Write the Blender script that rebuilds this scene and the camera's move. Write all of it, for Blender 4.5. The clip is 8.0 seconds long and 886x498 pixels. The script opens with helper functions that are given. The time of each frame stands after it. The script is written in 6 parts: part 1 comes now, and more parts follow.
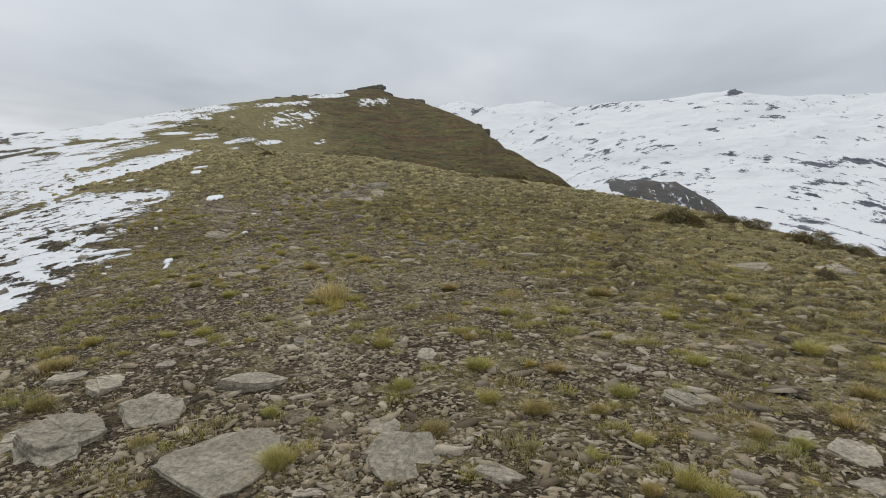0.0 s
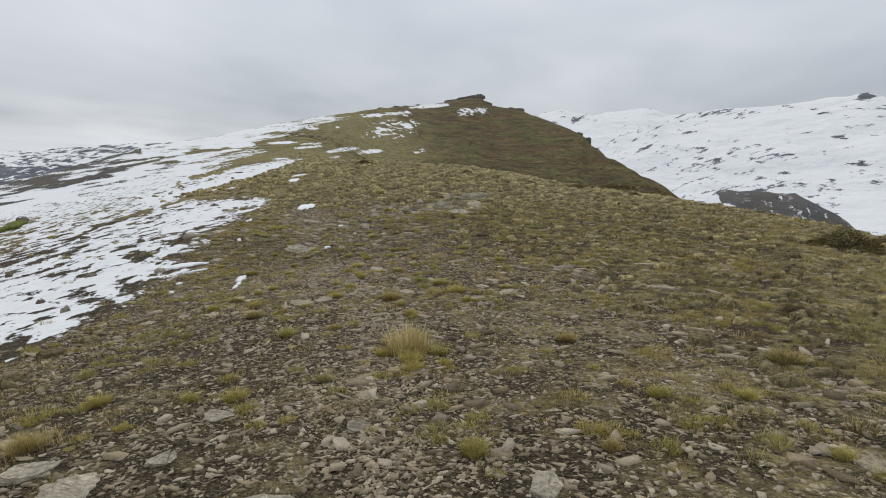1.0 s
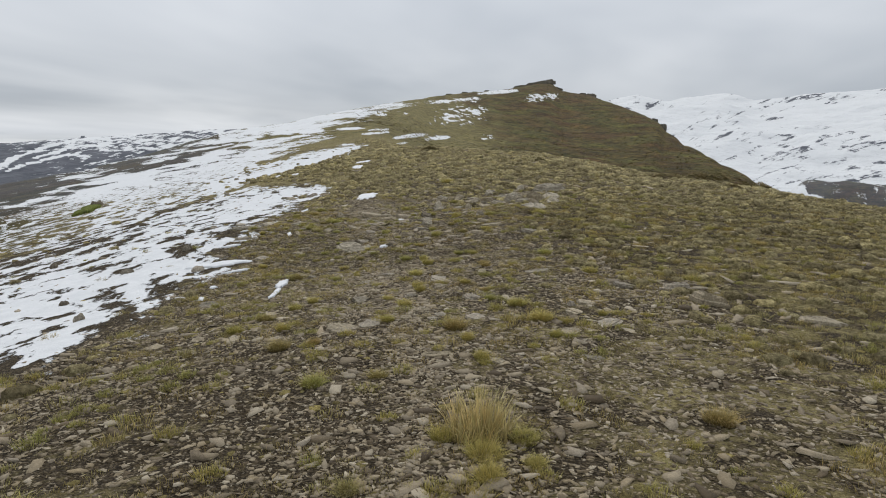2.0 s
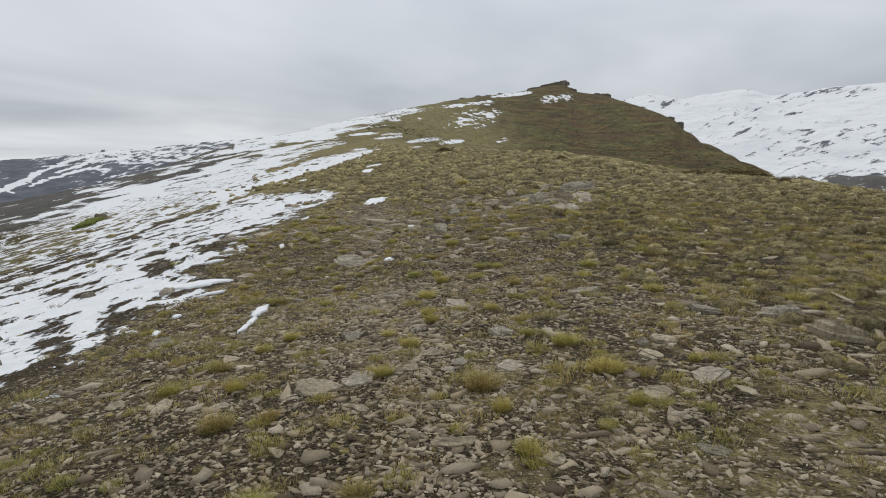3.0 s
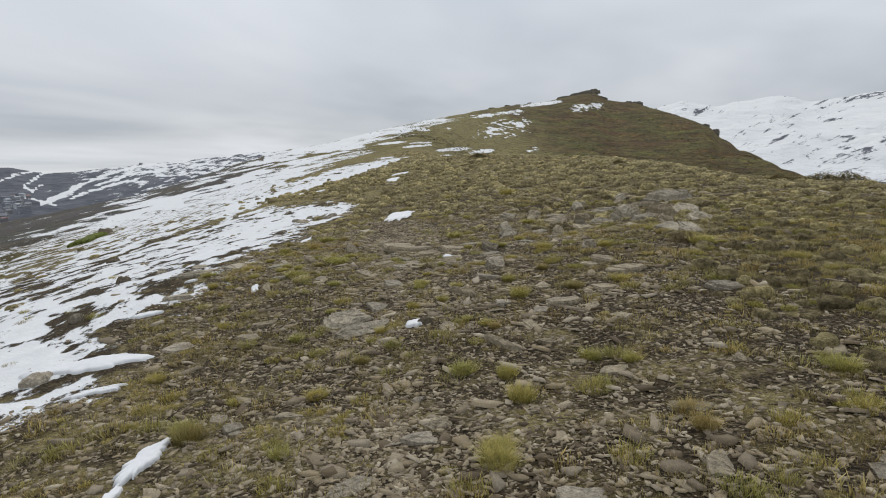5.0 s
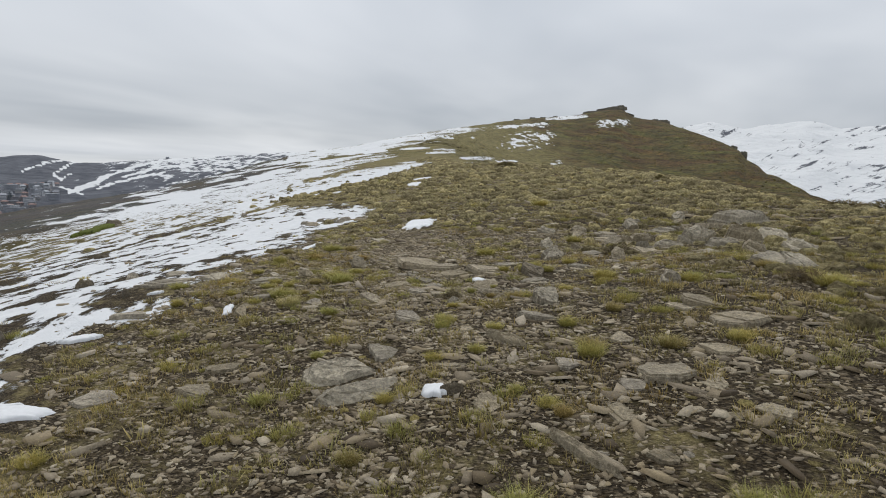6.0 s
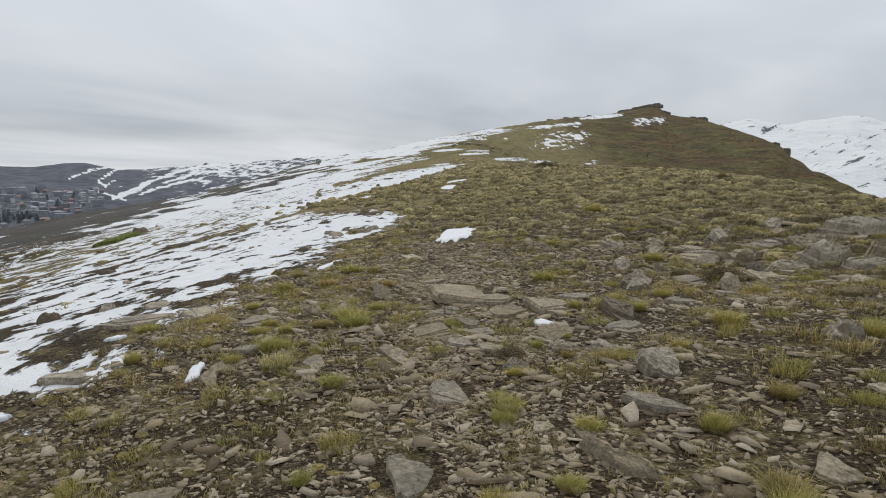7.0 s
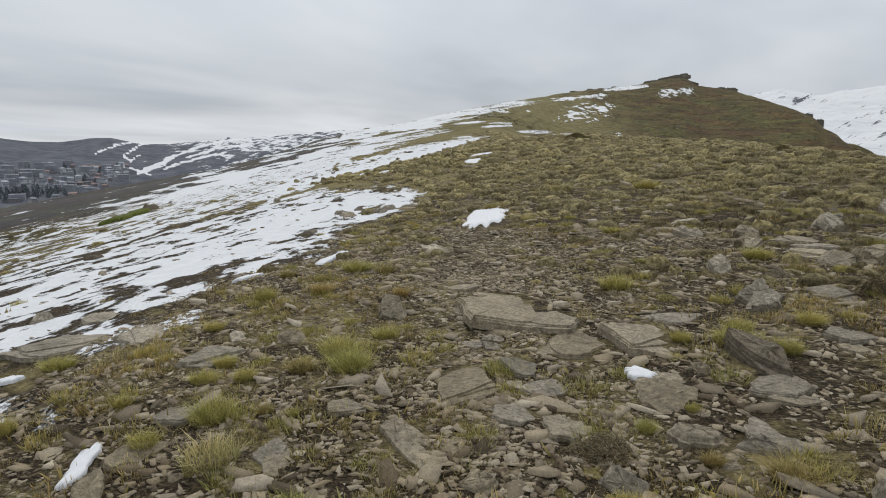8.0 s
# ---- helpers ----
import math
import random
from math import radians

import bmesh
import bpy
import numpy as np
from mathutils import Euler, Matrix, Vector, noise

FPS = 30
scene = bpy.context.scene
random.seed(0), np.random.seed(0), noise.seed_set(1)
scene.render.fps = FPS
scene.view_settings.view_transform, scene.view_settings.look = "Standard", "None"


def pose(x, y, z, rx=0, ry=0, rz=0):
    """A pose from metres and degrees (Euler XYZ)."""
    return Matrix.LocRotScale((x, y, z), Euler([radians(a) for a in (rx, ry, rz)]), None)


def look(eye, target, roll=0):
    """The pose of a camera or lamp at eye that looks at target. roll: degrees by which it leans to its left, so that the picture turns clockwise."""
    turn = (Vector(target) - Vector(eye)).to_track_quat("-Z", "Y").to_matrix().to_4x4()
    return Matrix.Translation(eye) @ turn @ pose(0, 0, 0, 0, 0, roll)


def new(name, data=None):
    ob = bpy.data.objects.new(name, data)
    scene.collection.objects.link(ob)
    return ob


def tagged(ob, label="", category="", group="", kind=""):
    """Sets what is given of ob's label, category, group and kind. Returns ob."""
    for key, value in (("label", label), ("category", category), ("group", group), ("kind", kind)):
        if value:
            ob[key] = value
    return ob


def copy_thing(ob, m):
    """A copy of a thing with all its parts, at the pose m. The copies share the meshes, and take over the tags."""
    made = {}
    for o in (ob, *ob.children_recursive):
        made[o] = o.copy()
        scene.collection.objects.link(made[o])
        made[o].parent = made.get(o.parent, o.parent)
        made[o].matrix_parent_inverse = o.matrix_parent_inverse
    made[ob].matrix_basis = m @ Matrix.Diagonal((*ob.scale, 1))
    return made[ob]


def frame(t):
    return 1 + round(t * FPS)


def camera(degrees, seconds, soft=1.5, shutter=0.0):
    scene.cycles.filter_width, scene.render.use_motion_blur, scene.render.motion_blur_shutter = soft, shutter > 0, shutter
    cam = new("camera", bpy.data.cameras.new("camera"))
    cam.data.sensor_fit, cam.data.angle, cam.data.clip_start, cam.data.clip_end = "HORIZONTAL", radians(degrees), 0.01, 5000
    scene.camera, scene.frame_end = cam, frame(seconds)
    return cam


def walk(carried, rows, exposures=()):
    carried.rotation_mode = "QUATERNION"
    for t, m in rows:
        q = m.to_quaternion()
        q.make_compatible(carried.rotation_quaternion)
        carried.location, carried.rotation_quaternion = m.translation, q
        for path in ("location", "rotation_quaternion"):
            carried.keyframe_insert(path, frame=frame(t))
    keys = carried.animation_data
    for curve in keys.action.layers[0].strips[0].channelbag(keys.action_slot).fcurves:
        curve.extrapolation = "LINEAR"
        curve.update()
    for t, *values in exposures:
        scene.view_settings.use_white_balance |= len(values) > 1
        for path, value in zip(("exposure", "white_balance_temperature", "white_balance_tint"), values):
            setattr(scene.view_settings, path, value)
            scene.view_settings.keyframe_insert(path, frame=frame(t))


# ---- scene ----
cam = camera(73.0, 8.0, soft=1.0)
PATH = [
    (0, (0.011, -0.018, 1.356), (0.013, 1.958, 1.047), 0.2),
    (0.5, (-0.06, 0.897, 1.339), (-0.27, 2.856, 0.998), 3.8),
    (1, (-0.176, 1.785, 1.323), (-0.491, 3.74, 1.042), 0.3),
    (1.5, (-0.403, 2.66, 1.291), (-0.921, 4.57, 1.002), -0.0),
    (1.7, (-0.487, 2.989, 1.333), (-1.0, 4.898, 1.028), 0.7),
    (2.8, (-1.017, 4.988, 1.198), (-1.602, 6.868, 0.847), -0.3),
    (3, (-1.114, 5.292, 1.141), (-1.694, 7.18, 0.83), -0.9),
    (3.2, (-1.211, 5.674, 1.104), (-1.844, 7.549, 0.811), -1.0),
    (3.5, (-1.431, 6.128, 1.077), (-2.158, 7.966, 0.77), -0.1),
    (4, (-1.743, 7.013, 1.032), (-2.397, 8.893, 0.84), 0.1),
    (4.2, (-1.895, 7.345, 1.033), (-2.577, 9.213, 0.821), -1.7),
    (5.3, (-2.728, 9.308, 0.914), (-3.408, 11.167, 0.631), -1.0),
    (5.5, (-2.871, 9.583, 0.884), (-3.619, 11.416, 0.603), -0.4),
    (6, (-3.231, 10.41, 0.85), (-3.96, 12.256, 0.602), 1.5),
    (6.5, (-3.573, 11.187, 0.843), (-4.335, 13.013, 0.556), -2.1),
    (7, (-3.993, 11.962, 0.862), (-4.824, 13.765, 0.618), 0.7),
    (7.5, (-4.408, 12.664, 0.853), (-5.311, 14.419, 0.529), -3.4),
    (8, (-4.776, 13.432, 0.826), (-5.664, 15.194, 0.496), 0.5),
]
walk(cam, [(t, look(eye, target, roll)) for t, eye, target, roll in PATH])


# ---- world and light: an overcast winter day ----
SUN_EL, SUN_AZ = radians(48), radians(-25)
world = bpy.data.worlds.new("overcast_sky")
scene.world = world
world.use_nodes = True


def link(tree, a, b):
    tree.links.new(a, b)


def build_world():
    t = world.node_tree
    t.nodes.clear()
    n = t.nodes.new
    out, bg = n("ShaderNodeOutputWorld"), n("ShaderNodeBackground")
    sky = n("ShaderNodeTexSky")
    sky.sky_type, sky.sun_disc = "NISHITA", False
    sky.sun_elevation, sky.sun_rotation = SUN_EL, SUN_AZ
    tc, sep = n("ShaderNodeTexCoord"), n("ShaderNodeSeparateXYZ")
    link(t, tc.outputs["Generated"], sep.inputs[0])
    # the cloud deck is a flat layer: direction divided by its height
    up = n("ShaderNodeMath"); up.operation = "MAXIMUM"; up.inputs[1].default_value = 0.0
    link(t, sep.outputs["Z"], up.inputs[0])
    lift = n("ShaderNodeMath"); lift.operation = "ADD"; lift.inputs[1].default_value = 0.10
    link(t, up.outputs[0], lift.inputs[0])
    div = n("ShaderNodeVectorMath"); div.operation = "DIVIDE"
    link(t, tc.outputs["Generated"], div.inputs[0])
    comb = n("ShaderNodeCombineXYZ")
    for k in range(3):
        link(t, lift.outputs[0], comb.inputs[k])
    link(t, comb.outputs[0], div.inputs[1])
    flat = n("ShaderNodeVectorMath"); flat.operation = "MULTIPLY"; flat.inputs[1].default_value = (1.0, 0.55, 0.0)
    link(t, div.outputs[0], flat.inputs[0])
    big = n("ShaderNodeTexNoise"); big.inputs["Scale"].default_value = 0.55; big.inputs["Detail"].default_value = 3.5; big.inputs["Roughness"].default_value = 0.55
    big.inputs["Distortion"].default_value = 0.3
    link(t, flat.outputs[0], big.inputs["Vector"])
    ramp = n("ShaderNodeValToRGB")
    ramp.color_ramp.elements[0].position, ramp.color_ramp.elements[0].color = 0.32, (0.485, 0.525, 0.575, 1)
    ramp.color_ramp.elements[1].position, ramp.color_ramp.elements[1].color = 0.68, (0.715, 0.745, 0.78, 1)
    link(t, big.outputs["Fac"], ramp.inputs[0])
    # brighter towards the zenith, as under a real cloud deck, and a pale strip of clear sky along the horizon
    high = n("ShaderNodeValToRGB")
    el = high.color_ramp.elements
    el[0].position, el[0].color = 0.0, (1.08, 1.06, 1.02, 1)
    el[1].position, el[1].color = 1.0, (1.75, 1.75, 1.75, 1)
    for p, c in ((0.02, 1.03), (0.055, 0.86), (0.13, 0.90), (0.24, 1.02), (0.4, 1.15)):
        e = el.new(p); e.color = (c, c, c * 1.01, 1)
    link(t, sep.outputs["Z"], high.inputs[0])
    mul = n("ShaderNodeMix"); mul.data_type, mul.blend_type = "RGBA", "MULTIPLY"; mul.inputs["Factor"].default_value = 1
    link(t, ramp.outputs[0], mul.inputs["A"])
    link(t, high.outputs[0], mul.inputs["B"])
    dim = n("ShaderNodeMix"); dim.data_type, dim.blend_type = "RGBA", "MULTIPLY"; dim.inputs["Factor"].default_value = 1
    dim.inputs["B"].default_value = (0.08, 0.08, 0.08, 1)
    link(t, sky.outputs[0], dim.inputs["A"])
    mix = n("ShaderNodeMix"); mix.data_type = "RGBA"; mix.inputs["Factor"].default_value = 0.94
    link(t, dim.outputs["Result"], mix.inputs["A"])
    link(t, mul.outputs["Result"], mix.inputs["B"])
    link(t, mix.outputs["Result"], bg.inputs["Color"])
    bg.inputs["Strength"].default_value = 1.0
    link(t, bg.outputs[0], out.inputs["Surface"])


build_world()
sun = new("sun", bpy.data.lights.new("sun", "SUN"))
sun.data.energy, sun.data.angle, sun.data.color = 1.2, radians(24), (1.0, 0.96, 0.90)
sun.matrix_world = look((0, 0, 60), (math.sin(SUN_AZ) * -40, math.cos(SUN_AZ) * -40, 60 - 40 * math.tan(SUN_EL)))
scene.view_settings.exposure = 0.08


# ---- noise and heights ----
def lattice(ix, iy, seed):
    h = (ix.astype(np.int64) * 374761393 + iy.astype(np.int64) * 668265263 + seed * 974711) & 0x7FFFFFFF
    h = ((h ^ (h >> 13)) * 1274126177) & 0x7FFFFFFF
    return ((h ^ (h >> 16)) & 0xFFFF) / 65535.0


def vnoise(x, y, seed=0):
    """Smooth value noise from -1 to 1."""
    x, y = np.asarray(x, float), np.asarray(y, float)
    ix, iy = np.floor(x), np.floor(y)
    fx, fy = x - ix, y - iy
    fx, fy = fx * fx * fx * (fx * (fx * 6 - 15) + 10), fy * fy * fy * (fy * (fy * 6 - 15) + 10)
    a, b = lattice(ix, iy, seed), lattice(ix + 1, iy, seed)
    c, d = lattice(ix, iy + 1, seed), lattice(ix + 1, iy + 1, seed)
    return 2 * ((a * (1 - fx) + b * fx) * (1 - fy) + (c * (1 - fx) + d * fx) * fy) - 1


def fbm(x, y, octaves=4, seed=0, gain=0.5):
    total, amp, norm = 0.0, 1.0, 0.0
    for k in range(octaves):
        ca, sa = math.cos(0.6 * k), math.sin(0.6 * k)
        total = total + amp * vnoise((x * ca - y * sa) * 2 ** k, (x * sa + y * ca) * 2 ** k, seed + k)
        norm += amp
        amp *= gain
    return total / norm


def ridged(x, y, octaves=4, seed=0):
    total, amp, norm = 0.0, 1.0, 0.0
    for k in range(octaves):
        ca, sa = math.cos(0.7 * k + 0.3), math.sin(0.7 * k + 0.3)
        total = total + amp * (1 - 2 * np.abs(vnoise((x * ca - y * sa) * 2 ** k, (x * sa + y * ca) * 2 ** k, seed + k)))
        norm += amp
        amp *= 0.5
    return total / norm


def smooth(a, b, v):
    u = np.clip((v - a) / (b - a), 0, 1)
    return u * u * (3 - 2 * u)


# the top of the ridge: heights on rows across it (west to east), from south to north
ACROSS = np.array([-30, -20, -13, -8.5, -5, -2.2, 0.5, 3.5, 7, 12, 20])
ALONG = np.array([-8, 0, 4.5, 8.5, 12, 15.5, 19.5, 25, 33, 45])
TOP = np.array([
    (-5.21, -3.50, -2.24, -1.42, -0.85, -0.53, -0.36, -0.40, -0.74, -1.78, -4.44),
    (-5.03, -3.32, -2.07, -1.24, -0.66, -0.31, -0.15, -0.20, -0.55, -1.62, -4.41),
    (-4.87, -3.17, -1.96, -1.20, -0.66, -0.35, -0.22, -0.28, -0.56, -1.47, -4.10),
    (-4.68, -2.97, -1.80, -1.10, -0.63, -0.37, -0.31, -0.38, -0.58, -1.45, -4.12),
    (-4.47, -2.77, -1.58, -0.92, -0.60, -0.29, -0.26, -0.29, -0.49, -1.39, -4.12),
    (-4.19, -2.50, -1.29, -0.52, -0.27, -0.01, -0.01, -0.07, -0.30, -1.34, -4.15),
    (-3.77, -2.14, -0.97, -0.31, -0.08, 0.13, 0.19, 0.12, -0.18, -1.50, -4.53),
    (-3.11, -1.53, -0.50, -0.03, 0.24, 0.38, 0.27, 0.13, -0.33, -1.71, -4.73),
    (-2.20, -0.50, 0.48, 0.65, 0.81, 0.72, 0.15, -0.01, -0.59, -2.10, -5.18),
    (-1.12, 0.93, 2.03, 1.62, 1.20, 0.65, 0.19, -0.13, -0.79, -2.50, -5.84),
])


def slopes(r, z):
    """Slopes of a smooth curve through nodes along the last axis, without overshoot."""
    d = np.diff(z, axis=-1) / np.diff(r, axis=-1)
    m = np.zeros_like(z)
    p = d[..., :-1] * d[..., 1:]
    m[..., 1:-1] = np.where(p > 0, 2 * p / np.where(p > 0, d[..., :-1] + d[..., 1:], 1), 0)
    m[..., 0], m[..., -1] = d[..., 0], d[..., -1]
    return m


def hermite(r, ra, rb, za, zb, ma, mb):
    w = rb - ra
    u = np.clip((r - ra) / w, 0, 1)
    u2, u3 = u * u, u * u * u
    return (2 * u3 - 3 * u2 + 1) * za + (u3 - 2 * u2 + u) * w * ma + (3 * u2 - 2 * u3) * zb + (u3 - u2) * w * mb


TOP_SLOPE = np.gradient(TOP, ACROSS, axis=1)


def ridge_top(x, y):
    x, y = np.clip(x, -30, 20), np.clip(y, -8, 45)
    i = np.clip(np.searchsorted(ACROSS, x) - 1, 0, len(ACROSS) - 2)
    j = np.clip(np.searchsorted(ALONG, y) - 1, 0, len(ALONG) - 2)

    def row(k):
        k = np.clip(k, 0, len(ALONG) - 1)
        return hermite(x, ACROSS[i], ACROSS[i + 1], TOP[k, i], TOP[k, i + 1], TOP_SLOPE[k, i], TOP_SLOPE[k, i + 1])

    a, b, c, d = row(j - 1), row(j), row(j + 1), row(j + 2)
    ya, yb, yc, yd = (ALONG[np.clip(j + o, 0, len(ALONG) - 1)] for o in (-1, 0, 1, 2))
    mb, mc = (c - a) / (yc - ya), (d - b) / (yd - yb)
    return hermite(y, yb, yc, b, c, mb, mc)


# the wider land by bearing from the middle of the walk (degrees, left positive): radius of the ridge line, its height, and the land round it
MID = (-2.0, 7.0)
BEARING = np.array([-180, -110, -60, -37, -28, -20, -13.3, -9.4, -6.2, -4.6, -4.1, -0.9, 2, 4.7, 5.6, 6.9, 10, 15, 19.4, 23, 30, 34, 40, 46.6, 54, 63, 80, 110, 180])
R_EDGE = np.array([150, 120, 110, 110, 115, 140, 230, 320, 430, 520, 535, 680, 790, 840, 850, 835, 790, 720, 640, 560, 450, 400, 330, 280, 260, 250, 230, 200, 150])
EDGE_EL = np.array([-5, -14, -17, -17, -14, -8.5, -3.1, -1.0, 0.75, 1.9, 2.6, 3.95, 5.0, 5.5, 6.12, 6.08, 5.6, 5.1, 4.46, 3.82, 2.25, 1.7, -0.1, -2.0, -3.35, -5.0, -7, -9, -5])
Z_EDGE = 1.1 + R_EDGE * np.tan(np.radians(EDGE_EL))
Z_50 = np.array([-2.5, -10, -11, -8.6, -6.5, -4.2, -2.2, -1.4, -0.7, -0.4, -0.3, 0.4, 0.9, 1.2, 1.4, 1.5, 1.8, 2.1, 2.0, 1.7, 0.9, 0.2, -1.2, -2.6, -3.8, -5.2, -7.5, -9, -2.5])
Z_120 = np.array([-9, -30, -38, -38, -33, -21, -6.0, -3.2, 0.0, 2.2, 2.6, 5.0, 6.6, 7.4, 8.0, 8.4, 8.8, 8.6, 7.8, 6.8, 4.2, 2.6, -0.6, -4.0, -7.0, -10.4, -16, -20, -9])
FAR_BEARING = np.array([-180, -110, -60, -37, -20, -10, 0, 10, 25, 34, 40, 46, 50, 54, 58, 63, 80, 110, 180])
Z_700 = np.array([-120, -130, -120, -110, -100, -90, -80, -60, -60, -70, -90, -105, -115, -120, -125, -130, -140, -140, -120])
Z_1200 = np.array([-120, -100, -75, -66, -62, -50, -30, -20, -30, -30, -45, -66, -85, -92, -96, -100, -110, -120, -120])
Z_1800 = np.array([-60, 20, 60, 66, 62, 60, 60, 50, 30, 26, 12, -12, -38, -44, -46, -46, -60, -60, -60])
SKY_BEARING = np.array([-180, -110, -60, -37, -35.8, -29.5, -26.6, -25.5, -24.5, -21.8, -18.6, -15.7, -11.3, -9.2, -5.6, -4.5, -1.9, 2, 10, 30, 36.5, 41.6, 46.5, 49.7, 51.1, 52.8, 54.1, 55.3, 56.9, 58.9, 60.8, 62.9, 80, 110, 180])
SKY_EL = np.array([1.0, 4.0, 5.0, 4.75, 4.7, 4.8, 5.1, 5.4, 5.2, 4.95, 4.8, 4.75, 4.35, 4.9, 4.45, 4.15, 4.75, 4.0, 2.2, 1.7, 1.5, 1.02, 0.68, 0.35, 0.14, 0.07, 0.28, 0.56, 0.56, 0.24, 0.22, 0.48, 0.6, 1.0, 1.0])
R_SKY = 3000.0
# the brow of the near ridge, behind which the land dips before the hill rises
BROW_BEARING = np.array([-14.5, -11.8, -5.2, 0.3, 5.7, 14.6, 20.4])
BROW_EL = np.array([-2.62, -2.30, -1.82, -1.10, -0.21, 0.80, 0.60])


def height(x, y, fine=True):
    x, y = np.asarray(x, float), np.asarray(y, float)
    dx, dy = x - MID[0], y - MID[1]
    r = np.hypot(dx, dy)
    az = np.degrees(np.arctan2(-dx, dy))
    e = np.interp(az, BEARING, R_EDGE)
    ze = np.interp(az, BEARING, Z_EDGE)
    z50, z120 = np.interp(az, BEARING, Z_50), np.interp(az, BEARING, Z_120)
    z120 = np.where(e < 135, 0.5 * (z50 + ze) * 1.0, z120)
    dip = smooth(-18, -12, az) * (1 - smooth(15, 23, az))
    brow = np.interp(az, BROW_BEARING, BROW_EL)
    z50 = z50 + dip * np.minimum(0, 1.04 + 50 * np.tan(np.radians(brow - 1.2)) - z50)
    z120 = z120 + dip * np.minimum(0, 1.04 + 120 * np.tan(np.radians(brow - 0.9)) - z120)
    far = [np.interp(az, FAR_BEARING, v) for v in (Z_700, Z_1200, Z_1800)]
    zs = 1.1 + R_SKY * np.tan(np.radians(np.interp(az, SKY_BEARING, SKY_EL)))
    one = np.ones_like(r)
    rr = np.stack([30 * one, 50 * one, np.minimum(120, 0.55 * e + 22), e, 1.25 * e + 15, np.maximum(760, 1.45 * e + 40), np.maximum(1250, 1.75 * e), 1900 * one, R_SKY * one, 3700 * one, 5200 * one], -1)
    z30 = z50 + (ridge_top(MID[0] + 30 * np.sin(np.radians(-az)), MID[1] + 30 * np.cos(np.radians(az))) - z50)
    drop = ze - 0.16 * (0.25 * e + 15)
    zz = np.stack([z30, z50, z120, ze, drop, *far, zs, zs - 60, zs - 220], -1)
    # blended as slopes seen from the walk, so that each crest stands at its own elevation
    zz = (zz - 1.1) / rr
    m = slopes(rr, zz)
    k = np.clip((r[..., None] > rr).sum(-1) - 1, 0, rr.shape[-1] - 2)

    def pick(a, o=0):
        return np.take_along_axis(a, (k + o)[..., None], -1)[..., 0]

    wide = 1.1 + r * hermite(r, pick(rr), pick(rr, 1), pick(zz), pick(zz, 1), pick(m), pick(m, 1))
    z = ridge_top(x, y) * (1 - smooth(33, 45, r)) + wide * smooth(33, 45, r)
    # the dark mound in the valley to the east
    mx, my = MID[0] + 800 * math.sin(radians(20.5)), MID[1] + 800 * math.cos(radians(20.5))
    u = (dx - (mx - MID[0])) * math.cos(radians(20.5)) - (dy - (my - MID[1])) * math.sin(radians(20.5))
    v = (dx - (mx - MID[0])) * math.sin(radians(20.5)) + (dy - (my - MID[1])) * math.cos(radians(20.5))
    top = -31.5 - 0.05 * u - 0.50 * np.maximum(0, u - 14) + fbm(x / 24, y / 24, 4, 81) * 3.5
    z = np.maximum(z, z + (top - z) * np.exp(-np.power(np.abs(u) / 88, 12) - np.power(np.abs(v) / 120, 4)))
    # relief: crags and gullies far off, humps on the hill, small bumps near by
    mountain = smooth(900, 1700, r)
    big = ridged(x / 640, y / 640, 5, 11) * 46 - 8 + ridged(x / 150, y / 150, 4, 17) * 13 - 3
    z = z + mountain * big * (0.35 + 0.65 * smooth(-10, -3, -az)) * (1 - 0.50 * np.exp(-((r - R_SKY) / 350) ** 2))
    z = z + smooth(60, 180, r) * (1 - mountain) * (fbm(x / 26, y / 26, 4, 31) * 1.0 + fbm(x / 9, y / 9, 3, 35) * 0.7 * smooth(120, 260, r))
    if fine:
        z = z + (1 - smooth(60, 120, r)) * (fbm(x / 1.7, y / 1.7, 3, 51) * 0.04 + fbm(x / 0.4, y / 0.4, 3, 61) * 0.022)
        z = z + smooth(16, 45, r) * (1 - smooth(70, 160, r)) * fbm(x / 5, y / 5, 3, 71) * 0.12
    return z


# ---- materials ----
def material(name):
    m = bpy.data.materials.new(name)
    m.use_nodes = True
    t = m.node_tree
    return m, t, t.nodes["Principled BSDF"]


def node(t, kind, **values):
    n = t.nodes.new(kind)
    for k, v in values.items():
        n.inputs[k.replace("_", " ")].default_value = v
    return n


def noise_tex(t, vec, scale, detail=4, rough=0.55):
    n = node(t, "ShaderNodeTexNoise", Scale=scale, Detail=detail, Roughness=rough)
    link(t, vec, n.inputs["Vector"])
    return n.outputs["Fac"]


def ramp_of(t, fac, stops):
    n = t.nodes.new("ShaderNodeValToRGB")
    el = n.color_ramp.elements
    el[0].position, el[0].color = stops[0][0], (*stops[0][1], 1)
    el[1].position, el[1].color = stops[-1][0], (*stops[-1][1], 1)
    for p, c in stops[1:-1]:
        el.new(p).color = (*c, 1)
    link(t, fac, n.inputs[0])
    return n.outputs[0]


def mixed(t, fac, a, b, blend="MIX"):
    n = t.nodes.new("ShaderNodeMix")
    n.data_type, n.blend_type = "RGBA", blend
    for sock, v in (("Factor", fac), ("A", a), ("B", b)):
        if isinstance(v, bpy.types.NodeSocket):
            link(t, v, n.inputs[sock])
        else:
            n.inputs[sock].default_value = v if isinstance(v, (int, float)) else (*v, 1)
    return n.outputs["Result"]


